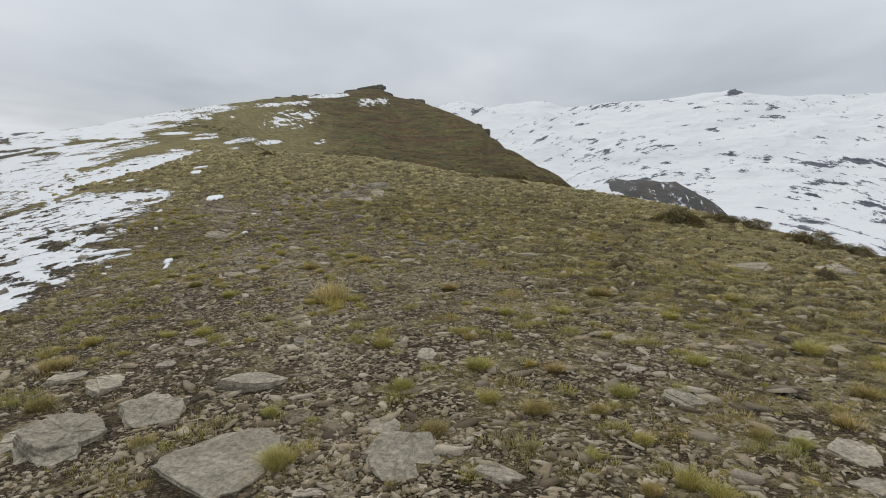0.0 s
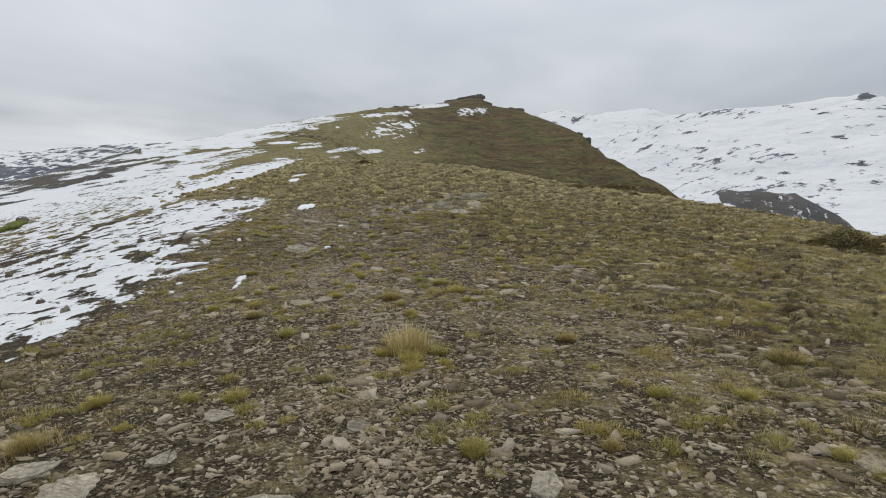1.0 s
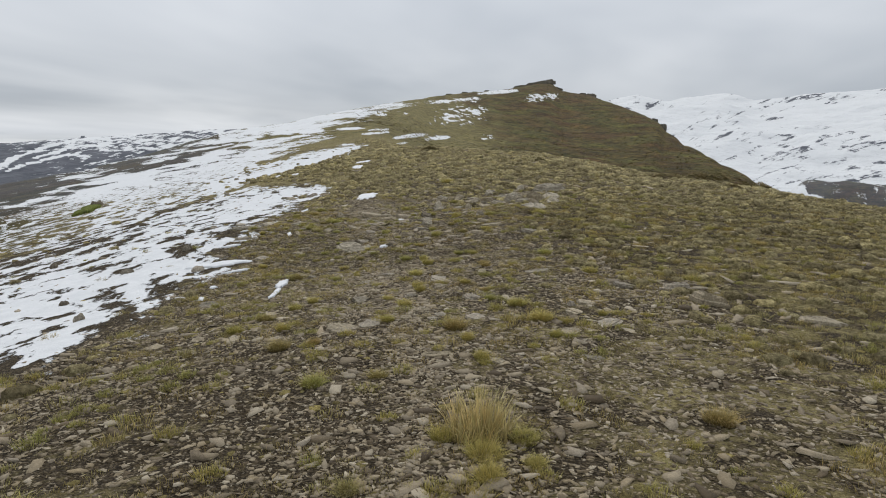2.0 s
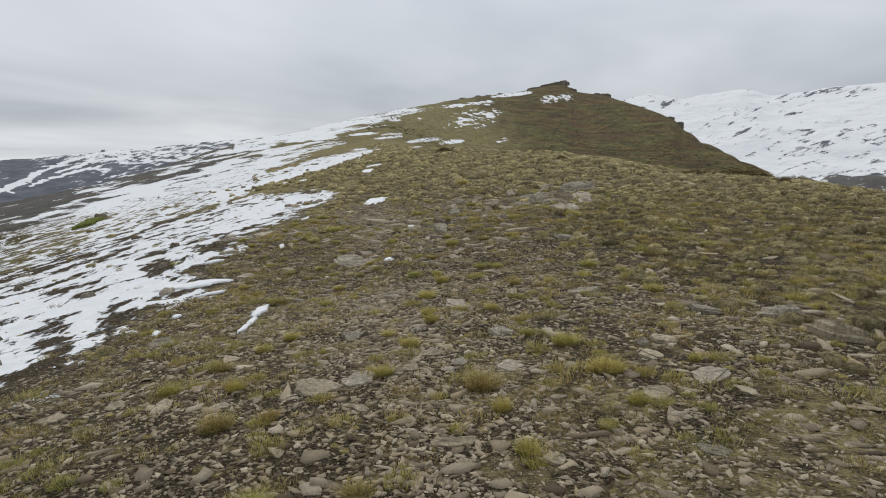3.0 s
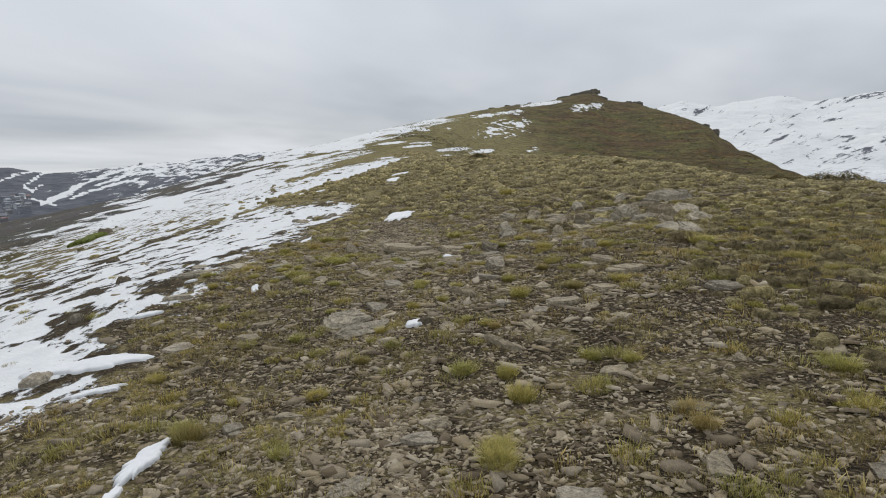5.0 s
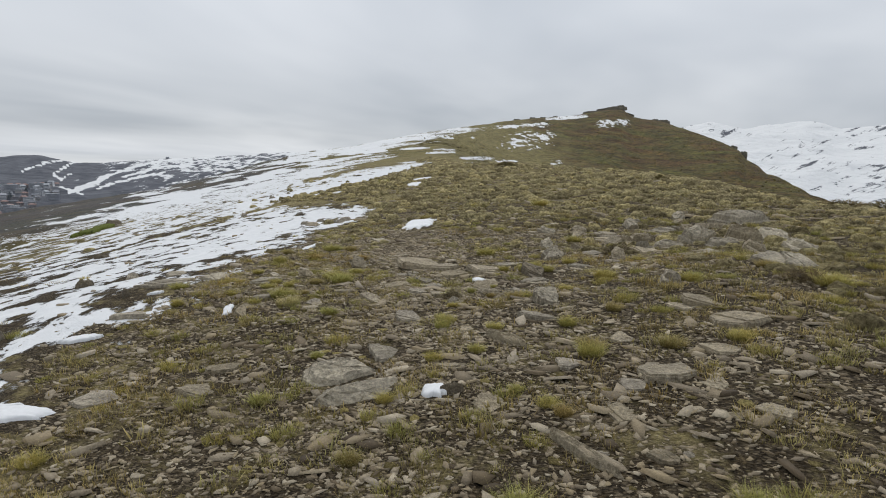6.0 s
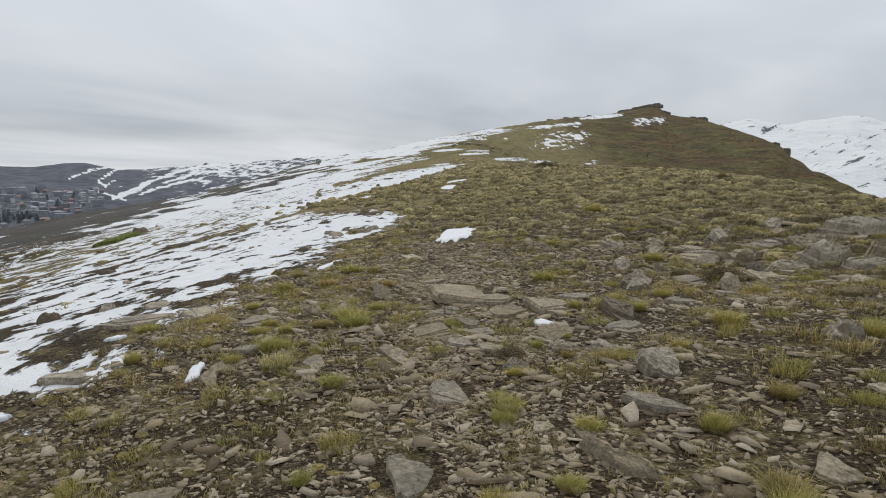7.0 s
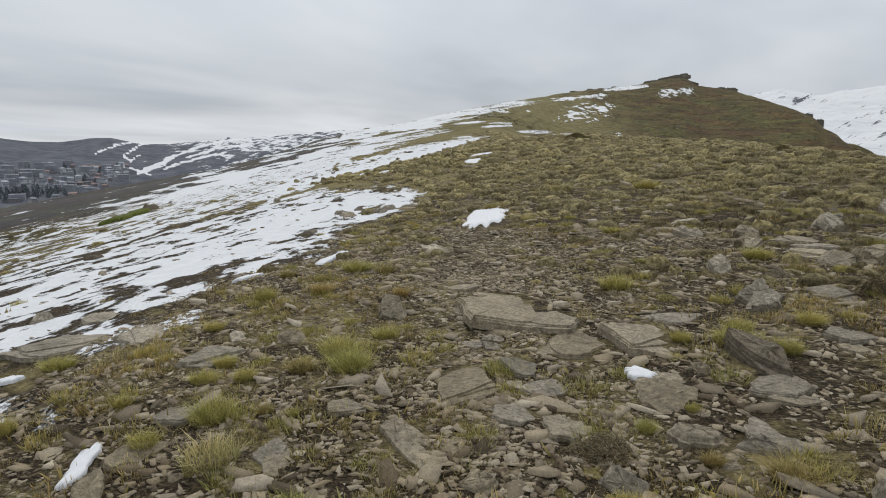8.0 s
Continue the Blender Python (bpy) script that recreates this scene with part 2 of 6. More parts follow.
def math_of(t, op, a, b=0.0, clamp=False):
    n = t.nodes.new("ShaderNodeMath")
    n.operation, n.use_clamp = op, clamp
    for k, v in enumerate((a, b)):
        if isinstance(v, bpy.types.NodeSocket):
            link(t, v, n.inputs[k])
        else:
            n.inputs[k].default_value = v
    return n.outputs[0]


def attribute(t, name):
    n = t.nodes.new("ShaderNodeAttribute")
    n.attribute_name = name
    return n.outputs["Fac"]


def position(t):
    return t.nodes.new("ShaderNodeNewGeometry").outputs["Position"]


def bumped(t, bsdf, heightsock, strength, distance):
    b = node(t, "ShaderNodeBump", Strength=strength, Distance=distance)
    link(t, heightsock, b.inputs["Height"])
    link(t, b.outputs[0], bsdf.inputs["Normal"])


def ground_material():
    m, t, bsdf = material("mountain_ground")
    pos = position(t)
    # gravel and soil
    vor = node(t, "ShaderNodeTexVoronoi", Scale=44.0)
    big = node(t, "ShaderNodeTexVoronoi", Scale=17.0)
    squash = node(t, "ShaderNodeMapping")
    squash.inputs["Scale"].default_value = (1.0, 1.5, 1.0)
    link(t, pos, squash.inputs["Vector"])
    warp = node(t, "ShaderNodeTexNoise", Scale=9.0, Detail=3.0)
    link(t, squash.outputs[0], warp.inputs["Vector"])
    bent = mixed(t, 0.06, squash.outputs[0], warp.outputs["Color"], "ADD")
    link(t, bent, vor.inputs["Vector"])
    link(t, bent, big.inputs["Vector"])
    stops = [(0.0, (0.040, 0.029, 0.016)), (0.4, (0.118, 0.094, 0.060)), (0.75, (0.22, 0.185, 0.132)), (1.0, (0.42, 0.37, 0.29))]
    grit = ramp_of(t, vor.outputs["Color"], stops)
    grit = mixed(t, ramp_of(t, noise_tex(t, pos, 5.0, 4, 0.6), [(0.48, (0, 0, 0)), (0.62, (1, 1, 1))]), grit, ramp_of(t, big.outputs["Color"], stops))
    # shade in the gaps is painted: dark rims round every pebble
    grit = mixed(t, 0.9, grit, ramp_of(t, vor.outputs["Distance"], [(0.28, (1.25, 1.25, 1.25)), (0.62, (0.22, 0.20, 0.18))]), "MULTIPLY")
    # near-black soil stops paint in the shade of small crevices
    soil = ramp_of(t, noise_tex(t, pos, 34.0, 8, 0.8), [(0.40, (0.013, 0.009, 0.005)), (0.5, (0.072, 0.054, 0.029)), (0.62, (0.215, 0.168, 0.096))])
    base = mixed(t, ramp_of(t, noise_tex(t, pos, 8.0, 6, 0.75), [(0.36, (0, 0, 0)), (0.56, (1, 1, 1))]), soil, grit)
    # thin dry grass
    grass = ramp_of(t, noise_tex(t, pos, 16.0, 7, 0.78), [(0.3, (0.085, 0.066, 0.029)), (0.48, (0.215, 0.176, 0.078)), (0.7, (0.40, 0.335, 0.165))])
    patch = math_of(t, "ADD", noise_tex(t, pos, 2.4, 7, 0.72), math_of(t, "MULTIPLY", noise_tex(t, pos, 0.22, 3, 0.5), 0.5))
    veg = attribute(t, "veg")
    cover = math_of(t, "MULTIPLY", math_of(t, "ADD", math_of(t, "SUBTRACT", patch, 1.0), math_of(t, "MULTIPLY", veg, 0.42)), 7.0, True)
    # bare ground toned down whole, standing in for shade between loose stones
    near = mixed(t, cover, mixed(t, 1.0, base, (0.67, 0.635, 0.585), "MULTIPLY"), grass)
    # shrub heath on the hill and the mound
    tint = noise_tex(t, pos, 0.035, 6, 0.62)
    clump = node(t, "ShaderNodeTexVoronoi", Scale=0.16)
    link(t, pos, clump.inputs["Vector"])
    tuft = noise_tex(t, pos, 0.33, 7, 0.75)
    heath = mixed(t, ramp_of(t, tint, [(0.38, (0, 0, 0)), (0.62, (1, 1, 1))]), (0.070, 0.042, 0.018), (0.066, 0.063, 0.020))
    heath = mixed(t, 0.9, heath, ramp_of(t, tuft, [(0.38, (0.30, 0.32, 0.30)), (0.5, (0.9, 0.9, 0.9)), (0.60, (1.7, 1.6, 1.4))]), "MULTIPLY")
    heath = mixed(t, 0.9, heath, ramp_of(t, noise_tex(t, pos, 0.06, 7, 0.72), [(0.38, (0.55, 0.47, 0.42)), (0.5, (1.0, 0.98, 0.9)), (0.62, (1.5, 1.55, 1.3))]), "MULTIPLY")
    heath = mixed(t, 0.4, heath, ramp_of(t, clump.outputs["Color"], [(0.0, (0.5, 0.5, 0.45)), (1.0, (1.35, 1.35, 1.25))]), "MULTIPLY")
    meadow = mixed(t, 0.8, near, ramp_of(t, tuft, [(0.40, (0.22, 0.23, 0.19)), (0.5, (0.52, 0.54, 0.45)), (0.60, (0.80, 0.82, 0.66))]), "MULTIPLY")
    land = mixed(t, attribute(t, "heath"), mixed(t, attribute(t, "away"), near, meadow), heath)
    # distant rock, bluish grey
    rock = ramp_of(t, noise_tex(t, pos, 0.02, 7, 0.65), [(0.36, (0.058, 0.063, 0.076)), (0.62, (0.108, 0.113, 0.130))])
    land = mixed(t, attribute(t, "rock"), land, rock)
    # snow
    grain = attribute(t, "grain")
    stretch = node(t, "ShaderNodeMapping")
    stretch.vector_type = "TEXTURE"
    stretch.inputs["Rotation"].default_value = (0, 0, radians(27))
    stretch.inputs["Scale"].default_value = (1.0, 1.7, 1.0)
    link(t, pos, stretch.inputs["Vector"])
    near_snow = math_of(t, "SUBTRACT", noise_tex(t, stretch.outputs[0], 1.7, 8, 0.66), 0.5)
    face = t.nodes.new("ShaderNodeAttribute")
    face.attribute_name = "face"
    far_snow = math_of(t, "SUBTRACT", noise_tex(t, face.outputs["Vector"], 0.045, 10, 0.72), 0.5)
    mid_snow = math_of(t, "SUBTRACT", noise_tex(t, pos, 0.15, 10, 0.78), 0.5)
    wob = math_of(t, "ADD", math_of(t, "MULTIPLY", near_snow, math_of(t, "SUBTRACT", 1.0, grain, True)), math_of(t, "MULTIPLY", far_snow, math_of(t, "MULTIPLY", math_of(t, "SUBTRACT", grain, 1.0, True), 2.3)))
    tri = math_of(t, "SUBTRACT", 1.0, math_of(t, "ABSOLUTE", math_of(t, "SUBTRACT", grain, 1.0)), True)
    wob = math_of(t, "ADD", wob, math_of(t, "MULTIPLY", mid_snow, tri))
    field = math_of(t, "ADD", attribute(t, "snow"), math_of(t, "MULTIPLY", wob, 2.6))
    gain = math_of(t, "SUBTRACT", 18.0, math_of(t, "MULTIPLY", math_of(t, "SUBTRACT", grain, 1.0, True), 14.3))
    white = math_of(t, "MULTIPLY", math_of(t, "ADD", field, 0.03), gain, True)
    snow_col = ramp_of(t, noise_tex(t, pos, 4.0, 5, 0.6), [(0.3, (0.55, 0.56, 0.57)), (0.7, (0.64, 0.645, 0.65))])
    link(t, mixed(t, white, land, snow_col), bsdf.inputs["Base Color"])
    bsdf.inputs["Roughness"].default_value = 0.95
    bsdf.inputs["Specular IOR Level"].default_value = 0.15
    h = math_of(t, "SUBTRACT", noise_tex(t, pos, 14.0, 7, 0.72), math_of(t, "MULTIPLY", math_of(t, "ADD", vor.outputs["Distance"], big.outputs["Distance"]), 0.5))
    h = math_of(t, "MULTIPLY", h, math_of(t, "SUBTRACT", 1.0, math_of(t, "MULTIPLY", white, 0.85)))
    h = math_of(t, "ADD", h, math_of(t, "MULTIPLY", white, 1.2))
    far_h = math_of(t, "MULTIPLY", noise_tex(t, pos, 0.007, 6, 0.55), math_of(t, "MULTIPLY", math_of(t, "SUBTRACT", grain, 1.0, True), 650.0))
    bumped(t, bsdf, math_of(t, "ADD", h, far_h), 1.0, 0.05)
    return m


GROUND = ground_material()


# ---- the ground: one sheet to the horizon ----
# the snow on the near slope: its east and west edges by distance along the ridge
SNOW_Y = np.array([-30, 4, 7.0, 7.6, 9.3, 10.7, 11.6, 12.4, 12.9, 13.2, 14.2, 14.8, 15.6, 17, 18, 19, 21, 24, 26, 29, 32, 33.5, 36, 40, 46, 52, 57, 60, 66, 80, 130])
SNOW_EAST = np.array([-8, -6.6, -6.3, -5.9, -6.4, -7.0, -7.2, -7.0, -7.0, -8.0, -8.5, -8.15, -8.7, -9.45, -9.7, -9.4, -10.7, -11.1, -11.8, -14.8, -20.5, -21.3, -20.6, -19.9, -20.2, -21.2, -23, -31, -33, -42, -66])
SNOW_WEST_Y = np.array([-30, 10, 18, 25, 31, 40, 55, 78, 131, 250])
SNOW_WEST = np.array([-14, -15, -19, -29, -35, -44, -62, -84, -190, -330])

# patches on the hill: bearing, elevation seen from the walk, half sizes in degrees, strength
HILL_SNOW = [
    (15.9, 1.20, 1.5, 0.20, 1.1), (18.6, 1.42, 1.8, 0.18, 1.1), (22.0, 1.74, 1.8, 0.12, 0.8), (21.5, 2.05, 1.5, 0.11, 0.8), (24.3, 2.1, 1.5, 0.13, 0.8), (19.6, 0.78, 1.1, 0.12, 0.8),
    (24.8, 0.70, 0.7, 0.08, 0.8), (15.8, 4.5, 1.5, 0.18, 0.75), (14.0, 3.3, 3.3, 1.15, 0.16), (13.4, 4.7, 1.8, 0.28, 0.5), (11.5, 1.3, 1.2, 0.4, 0.05), (10.4, 5.42, 2.0, 0.20, 1.2),
    (6.3, 4.95, 2.0, 0.50, 0.30), (21.3, 3.3, 0.9, 0.14, 0.5), (19.0, 3.4, 0.7, 0.10, 0.4),
]
# the near slope by bearing and elevation: bare strips and tongues of snow that run up it
TONGUES = [
    (0.26, 0.75, [(22.6, 0.24), (26.1, -0.44), (29.2, -1.38), (33.4, -2.35), (38.0, -3.5)]),
    (0.12, -0.80, [(26.0, 0.61), (28.7, 0.09), (31.3, -0.69), (33.5, -1.2)]),
    (0.50, -0.80, [(23.5, -0.9), (27.0, -1.6), (30.5, -2.5), (33.0, -3.0)]),
    (0.10, -0.55, [(29.0, 1.5), (33.0, 0.9), (38.0, -0.3), (43.0, -1.9)]),
    (0.10, -0.55, [(33.0, -2.9), (38.0, -4.2), (44.0, -6.0), (50.0, -8.5)]),
]
# cleared ski runs across the valley: width and a line of bearing and elevation
SKI_RUNS = [
    (0.24, [(53.4, -2.25), (51.86, -1.54), (50.8, -0.9)]), (0.11, [(50.8, -0.9), (49.6, -0.4), (48.08, 0.15), (45.41, 0.83), (43.33, 1.07)]),
    (0.10, [(52.5, 0.30), (53.25, 0.15), (53.83, -0.32), (54.5, -0.83), (54.07, -1.23), (53.31, -0.72)]),
    (0.09, [(56.53, -0.64), (55.26, -0.03), (53.97, 0.30), (52.4, 0.35)]), (0.09, [(54.64, -1.67), (53.39, -2.05), (52.66, -2.36)]),
    (0.10, [(51.5, -1.9), (49.5, -1.2), (46.5, -0.5)]), (0.10, [(49.8, -1.0), (47.0, -0.1), (44.0, 0.3)]),
]


def along_line(px, py, pts):
    d = np.full(px.shape, 1e9)
    for (ax, ay), (bx, by) in zip(pts[:-1], pts[1:]):
        ux, uy = bx - ax, by - ay
        k = np.clip(((px - ax) * ux + (py - ay) * uy) / (ux * ux + uy * uy), 0, 1)
        d = np.minimum(d, np.hypot(px - ax - k * ux, py - ay - k * uy))
    return d


def snow_fields(x, y, z):
    dx, dy = x - MID[0], y - MID[1]
    r, az = np.hypot(dx, dy), np.degrees(np.arctan2(-dx, dy))
    el = np.degrees(np.arctan2(z - 1.1, np.maximum(r, 0.1)))
    inside = np.minimum((np.interp(y, SNOW_Y, SNOW_EAST) - x) / 1.0, (x - np.interp(y, SNOW_WEST_Y, SNOW_WEST)) / (3 + 0.12 * r))
    near = np.clip(inside, -1.6, 1.0) * 0.42
    solid = np.exp(-(((x + 13.3) * 0.9 + (y - 23.5) * 0.43) / 2.1) ** 2 - (((y - 23.5) * 0.9 - (x + 13.3) * 0.43) / 4.2) ** 2)
    solid = solid + np.exp(-np.abs((x + 20.8) / 1.6) ** 2 - np.abs((y - 45) / 11.0) ** 4)
    near = near + 0.22 * solid * (inside > -0.3) - 0.33 * smooth(-0.2, 0.8, inside) * (0.62 + 0.38 * smooth(11, 17, y)) * (1 - 0.7 * smooth(32, 60, r))
    # the hill: snow on its west side, patches towards the top
    line = np.interp(el, [0.35, 0.98, 1.39, 2.33, 2.96, 3.98, 6], [31.3, 28.7, 26.8, 26.0, 23.9, 20.2, 18])
    hill = np.clip((az - line) / 4.2, -1.0, 0.32)
    foot = np.interp(az, [36.6, 39, 43, 47, 49, 52.5, 56, 70], [0.4, -0.6, -1.5, -2.6, -3.7, -5.0, -6.6, -14])
    hill = np.where(az > 36, np.minimum(hill, np.clip((foot - el) * 0.34, -0.46, 0.38)), hill)
    streak = fbm(az * 0.35 - el, el * 6.5 + az * 1.15, 4, 91)
    hill = hill + 0.85 * streak * smooth(-7, -1.5, az - line)
    for a, e, wa, we, k in HILL_SNOW:
        g = np.exp(-np.abs((az - a) / wa) ** 3 - np.abs((el - e - 0.07 * (a - az)) / we) ** 3)
        hill = np.maximum(hill, -1.0 + g * (0.75 + k + 1.9 * fbm(az * 1.9, el * 14.0 + az * 0.9, 4, 95, 0.7)))
    w = smooth(44, 66, r)
    s = near * (1 - w) + hill * w
    bend = 0.10 * fbm(az * 1.3, el * 3, 3, 97)
    for wide, k, pts in TONGUES:
        s = s + k * np.exp(-(along_line(az, el + bend, pts) / wide) ** 2) * smooth(17, 24, r) * (1 - smooth(150, 260, r))
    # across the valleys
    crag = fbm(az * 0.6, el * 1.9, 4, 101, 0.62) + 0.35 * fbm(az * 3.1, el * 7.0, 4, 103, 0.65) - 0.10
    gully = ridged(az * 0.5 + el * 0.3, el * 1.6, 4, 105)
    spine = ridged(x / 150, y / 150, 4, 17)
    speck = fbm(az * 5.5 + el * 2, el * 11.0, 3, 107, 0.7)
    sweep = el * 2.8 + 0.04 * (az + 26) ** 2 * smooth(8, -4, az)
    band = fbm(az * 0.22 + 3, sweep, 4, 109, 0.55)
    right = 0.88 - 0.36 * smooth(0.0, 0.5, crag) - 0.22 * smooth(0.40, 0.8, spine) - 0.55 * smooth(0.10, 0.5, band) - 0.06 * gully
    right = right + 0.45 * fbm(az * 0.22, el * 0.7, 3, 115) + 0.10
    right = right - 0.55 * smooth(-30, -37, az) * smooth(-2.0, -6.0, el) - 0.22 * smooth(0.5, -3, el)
    # bare crags under the skyline
    for a, e, wa, we, k in ((-3.4, 4.1, 1.0, 0.22, 0.7), (-16.2, 4.45, 1.4, 0.22, 0.8), (-22.5, 4.2, 1.8, 0.45, 0.45), (-25.4, 5.35, 0.5, 0.35, 1.3), (-12.8, 2.9, 0.8, 0.2, 0.6), (-24.0, 2.3, 0.7, 0.25, 0.6), (-20.5, 0.9, 2.0, 0.22, 0.6), (-33.5, -0.4, 2.2, 0.28, 0.7), (-34.0, -2.0, 2.6, 0.22, 0.6)):
        right = right - 1.35 * k * np.exp(-np.abs((az - a) / wa) ** 2 - np.abs((el - e + 0.05 * (az - a)) / we) ** 2)
    left = np.interp(az, [25, 34, 40, 46, 50, 54, 64, 90], [0.45, 0.32, 0.22, 0.12, -0.22, -0.9, -1.2, -1.2]) - 0.45 * smooth(0.4, -1.2, el)
    left = left + 1.15 * fbm(az * 0.8 + el * 1.2, el * 4.6 - az * 0.4, 5, 111, 0.6)
    left = left - 0.5 * smooth(48, 50, az) * smooth(0.15, 0.6, el)
    for wide, pts in SKI_RUNS:
        left = np.maximum(left, 1.5 - 1.8 * (along_line(az + 0.12 * fbm(az * 3, el * 5, 2, 123), el + 0.10 * fbm(az * 3, el * 5, 2, 125), pts) / wide) ** 2 + 0.5 * fbm(az * 4, el * 8, 3, 121))
    far = np.where(az < 12, right, left)
    e = np.interp(az, BEARING, R_EDGE)
    w = smooth(1.12, 1.3, r / e) * (az > -180)
    w = np.where(az < -13, smooth(130, 200, r), w)
    s = s * (1 - w) + far * w
    grain = smooth(40, 130, r) + smooth(880, 1300, r)
    grass_line = np.interp(el, [-2, 0.9, 1.6, 3.26, 5.86], [8.0, 9.9, 10.9, 12.4, 14.5])
    heath = smooth(4.0, -3.5, az - grass_line + 4.0 * fbm(az * 0.7, el * 2.4, 4, 131)) * smooth(50, 75, r)
    west = smooth(-1.0, 0.2, (np.interp(y, SNOW_WEST_Y, SNOW_WEST) - x) / (4 + 0.1 * r)) * smooth(24, 36, az) * smooth(18, 30, r)
    west = np.maximum(west, smooth(31, 37, az) * smooth(35, 70, r))
    heath = np.maximum(heath, 0.92 * west) * (1 - smooth(900, 1100, r) * (az > 20))
    rock = w * smooth(300, 500, r)
    rock = np.maximum(rock, 0.5 * smooth(32, 40, az) * smooth(35, 80, r))
    mx, my = MID[0] + 800 * math.sin(radians(20.5)), MID[1] + 800 * math.cos(radians(20.5))
    u = (x - mx) * math.cos(radians(20.5)) - (y - my) * math.sin(radians(20.5))
    v = (x - mx) * math.sin(radians(20.5)) + (y - my) * math.cos(radians(20.5))
    mound = np.exp(-np.power(np.abs(u) / 88, 12) - np.power(np.abs(v) / 150, 4))
    edge = np.interp(az, [-23.5, -22.8, -20.3, -17.8, -16.1, -15.4], [-6.4, -5.5, -4.6, -3.85, -3.2, -2.65])
    mound = mound * smooth(-0.12, 0.16, el - edge + 0.14 * fbm(az * 2.2, el * 3, 3, 143))
    s = s * (1 - mound) + (-0.42 + 0.9 * fbm(az * 1.6, el * 6, 4, 141)) * mound
    heath, rock = np.maximum(heath, mound * 0.9), rock * (1 - mound) + 0.55 * mound
    veg = 0.58 + 0.55 * smooth(10, 34, r) + 0.3 * smooth(-2, 6, x) - 0.22 * smooth(-0.3, 0.6, inside) * (1 - smooth(60, 90, r))
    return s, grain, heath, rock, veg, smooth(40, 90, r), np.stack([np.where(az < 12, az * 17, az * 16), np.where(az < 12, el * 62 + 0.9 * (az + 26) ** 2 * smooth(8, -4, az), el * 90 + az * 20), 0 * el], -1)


def build_ground():
    az = np.radians(np.concatenate([np.arange(-58, -38, 0.5), np.arange(-38, 67, 0.23), np.arange(67, 84, 0.5), np.arange(84, 302, 2.5)]))
    n = len(az)
    rad = np.concatenate([0.25 * np.exp(np.arange(0, math.log(880 / 0.25), 0.019)), 880 * np.exp(np.arange(0, math.log(4900 / 880) + 0.010, 0.010))])
    x = MID[0] - rad[:, None] * np.sin(az)[None]
    y = MID[1] + rad[:, None] * np.cos(az)[None]
    z = height(x, y)
    co = np.stack([x, y, z], -1).reshape(-1, 3)
    co = np.vstack([co, (MID[0], MID[1], height(np.array([MID[0]]), np.array([MID[1]]))[0])])
    m = len(rad)
    i = (np.arange(m - 1)[:, None] * n + np.arange(n)[None])
    j = (np.arange(m - 1)[:, None] * n + (np.arange(n)[None] + 1) % n)
    quads = np.stack([i, i + n, j + n, j], -1).reshape(-1, 4)
    k = np.arange(n)
    tris = np.stack([np.full(n, len(co) - 1), k, (k + 1) % n], -1)
    me = bpy.data.meshes.new("ground")
    loops = np.concatenate([quads.ravel(), tris.ravel()]).astype(np.int32)
    starts = np.concatenate([np.arange(len(quads)) * 4, len(quads) * 4 + np.arange(n) * 3]).astype(np.int32)
    me.vertices.add(len(co)); me.vertices.foreach_set("co", co.astype(np.float32).ravel())
    me.loops.add(len(loops)); me.loops.foreach_set("vertex_index", loops)
    me.polygons.add(len(starts)); me.polygons.foreach_set("loop_start", starts)
    me.update(calc_edges=True)
    me.validate()
    me.polygons.foreach_set("use_smooth", np.ones(len(me.polygons), bool))
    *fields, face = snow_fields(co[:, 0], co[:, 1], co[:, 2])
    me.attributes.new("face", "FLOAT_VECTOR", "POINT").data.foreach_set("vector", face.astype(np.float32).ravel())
    for name, v in zip(("snow", "grain", "heath", "rock", "veg", "away"), fields):
        me.attributes.new(name, "FLOAT", "POINT").data.foreach_set("value", np.asarray(v, np.float32))
    me.materials.append(GROUND)
    return tagged(new("ground", me), "stony mountain ridge with dry grass, heath slopes and snow fields", "ground", kind="structure")


ground = build_ground()


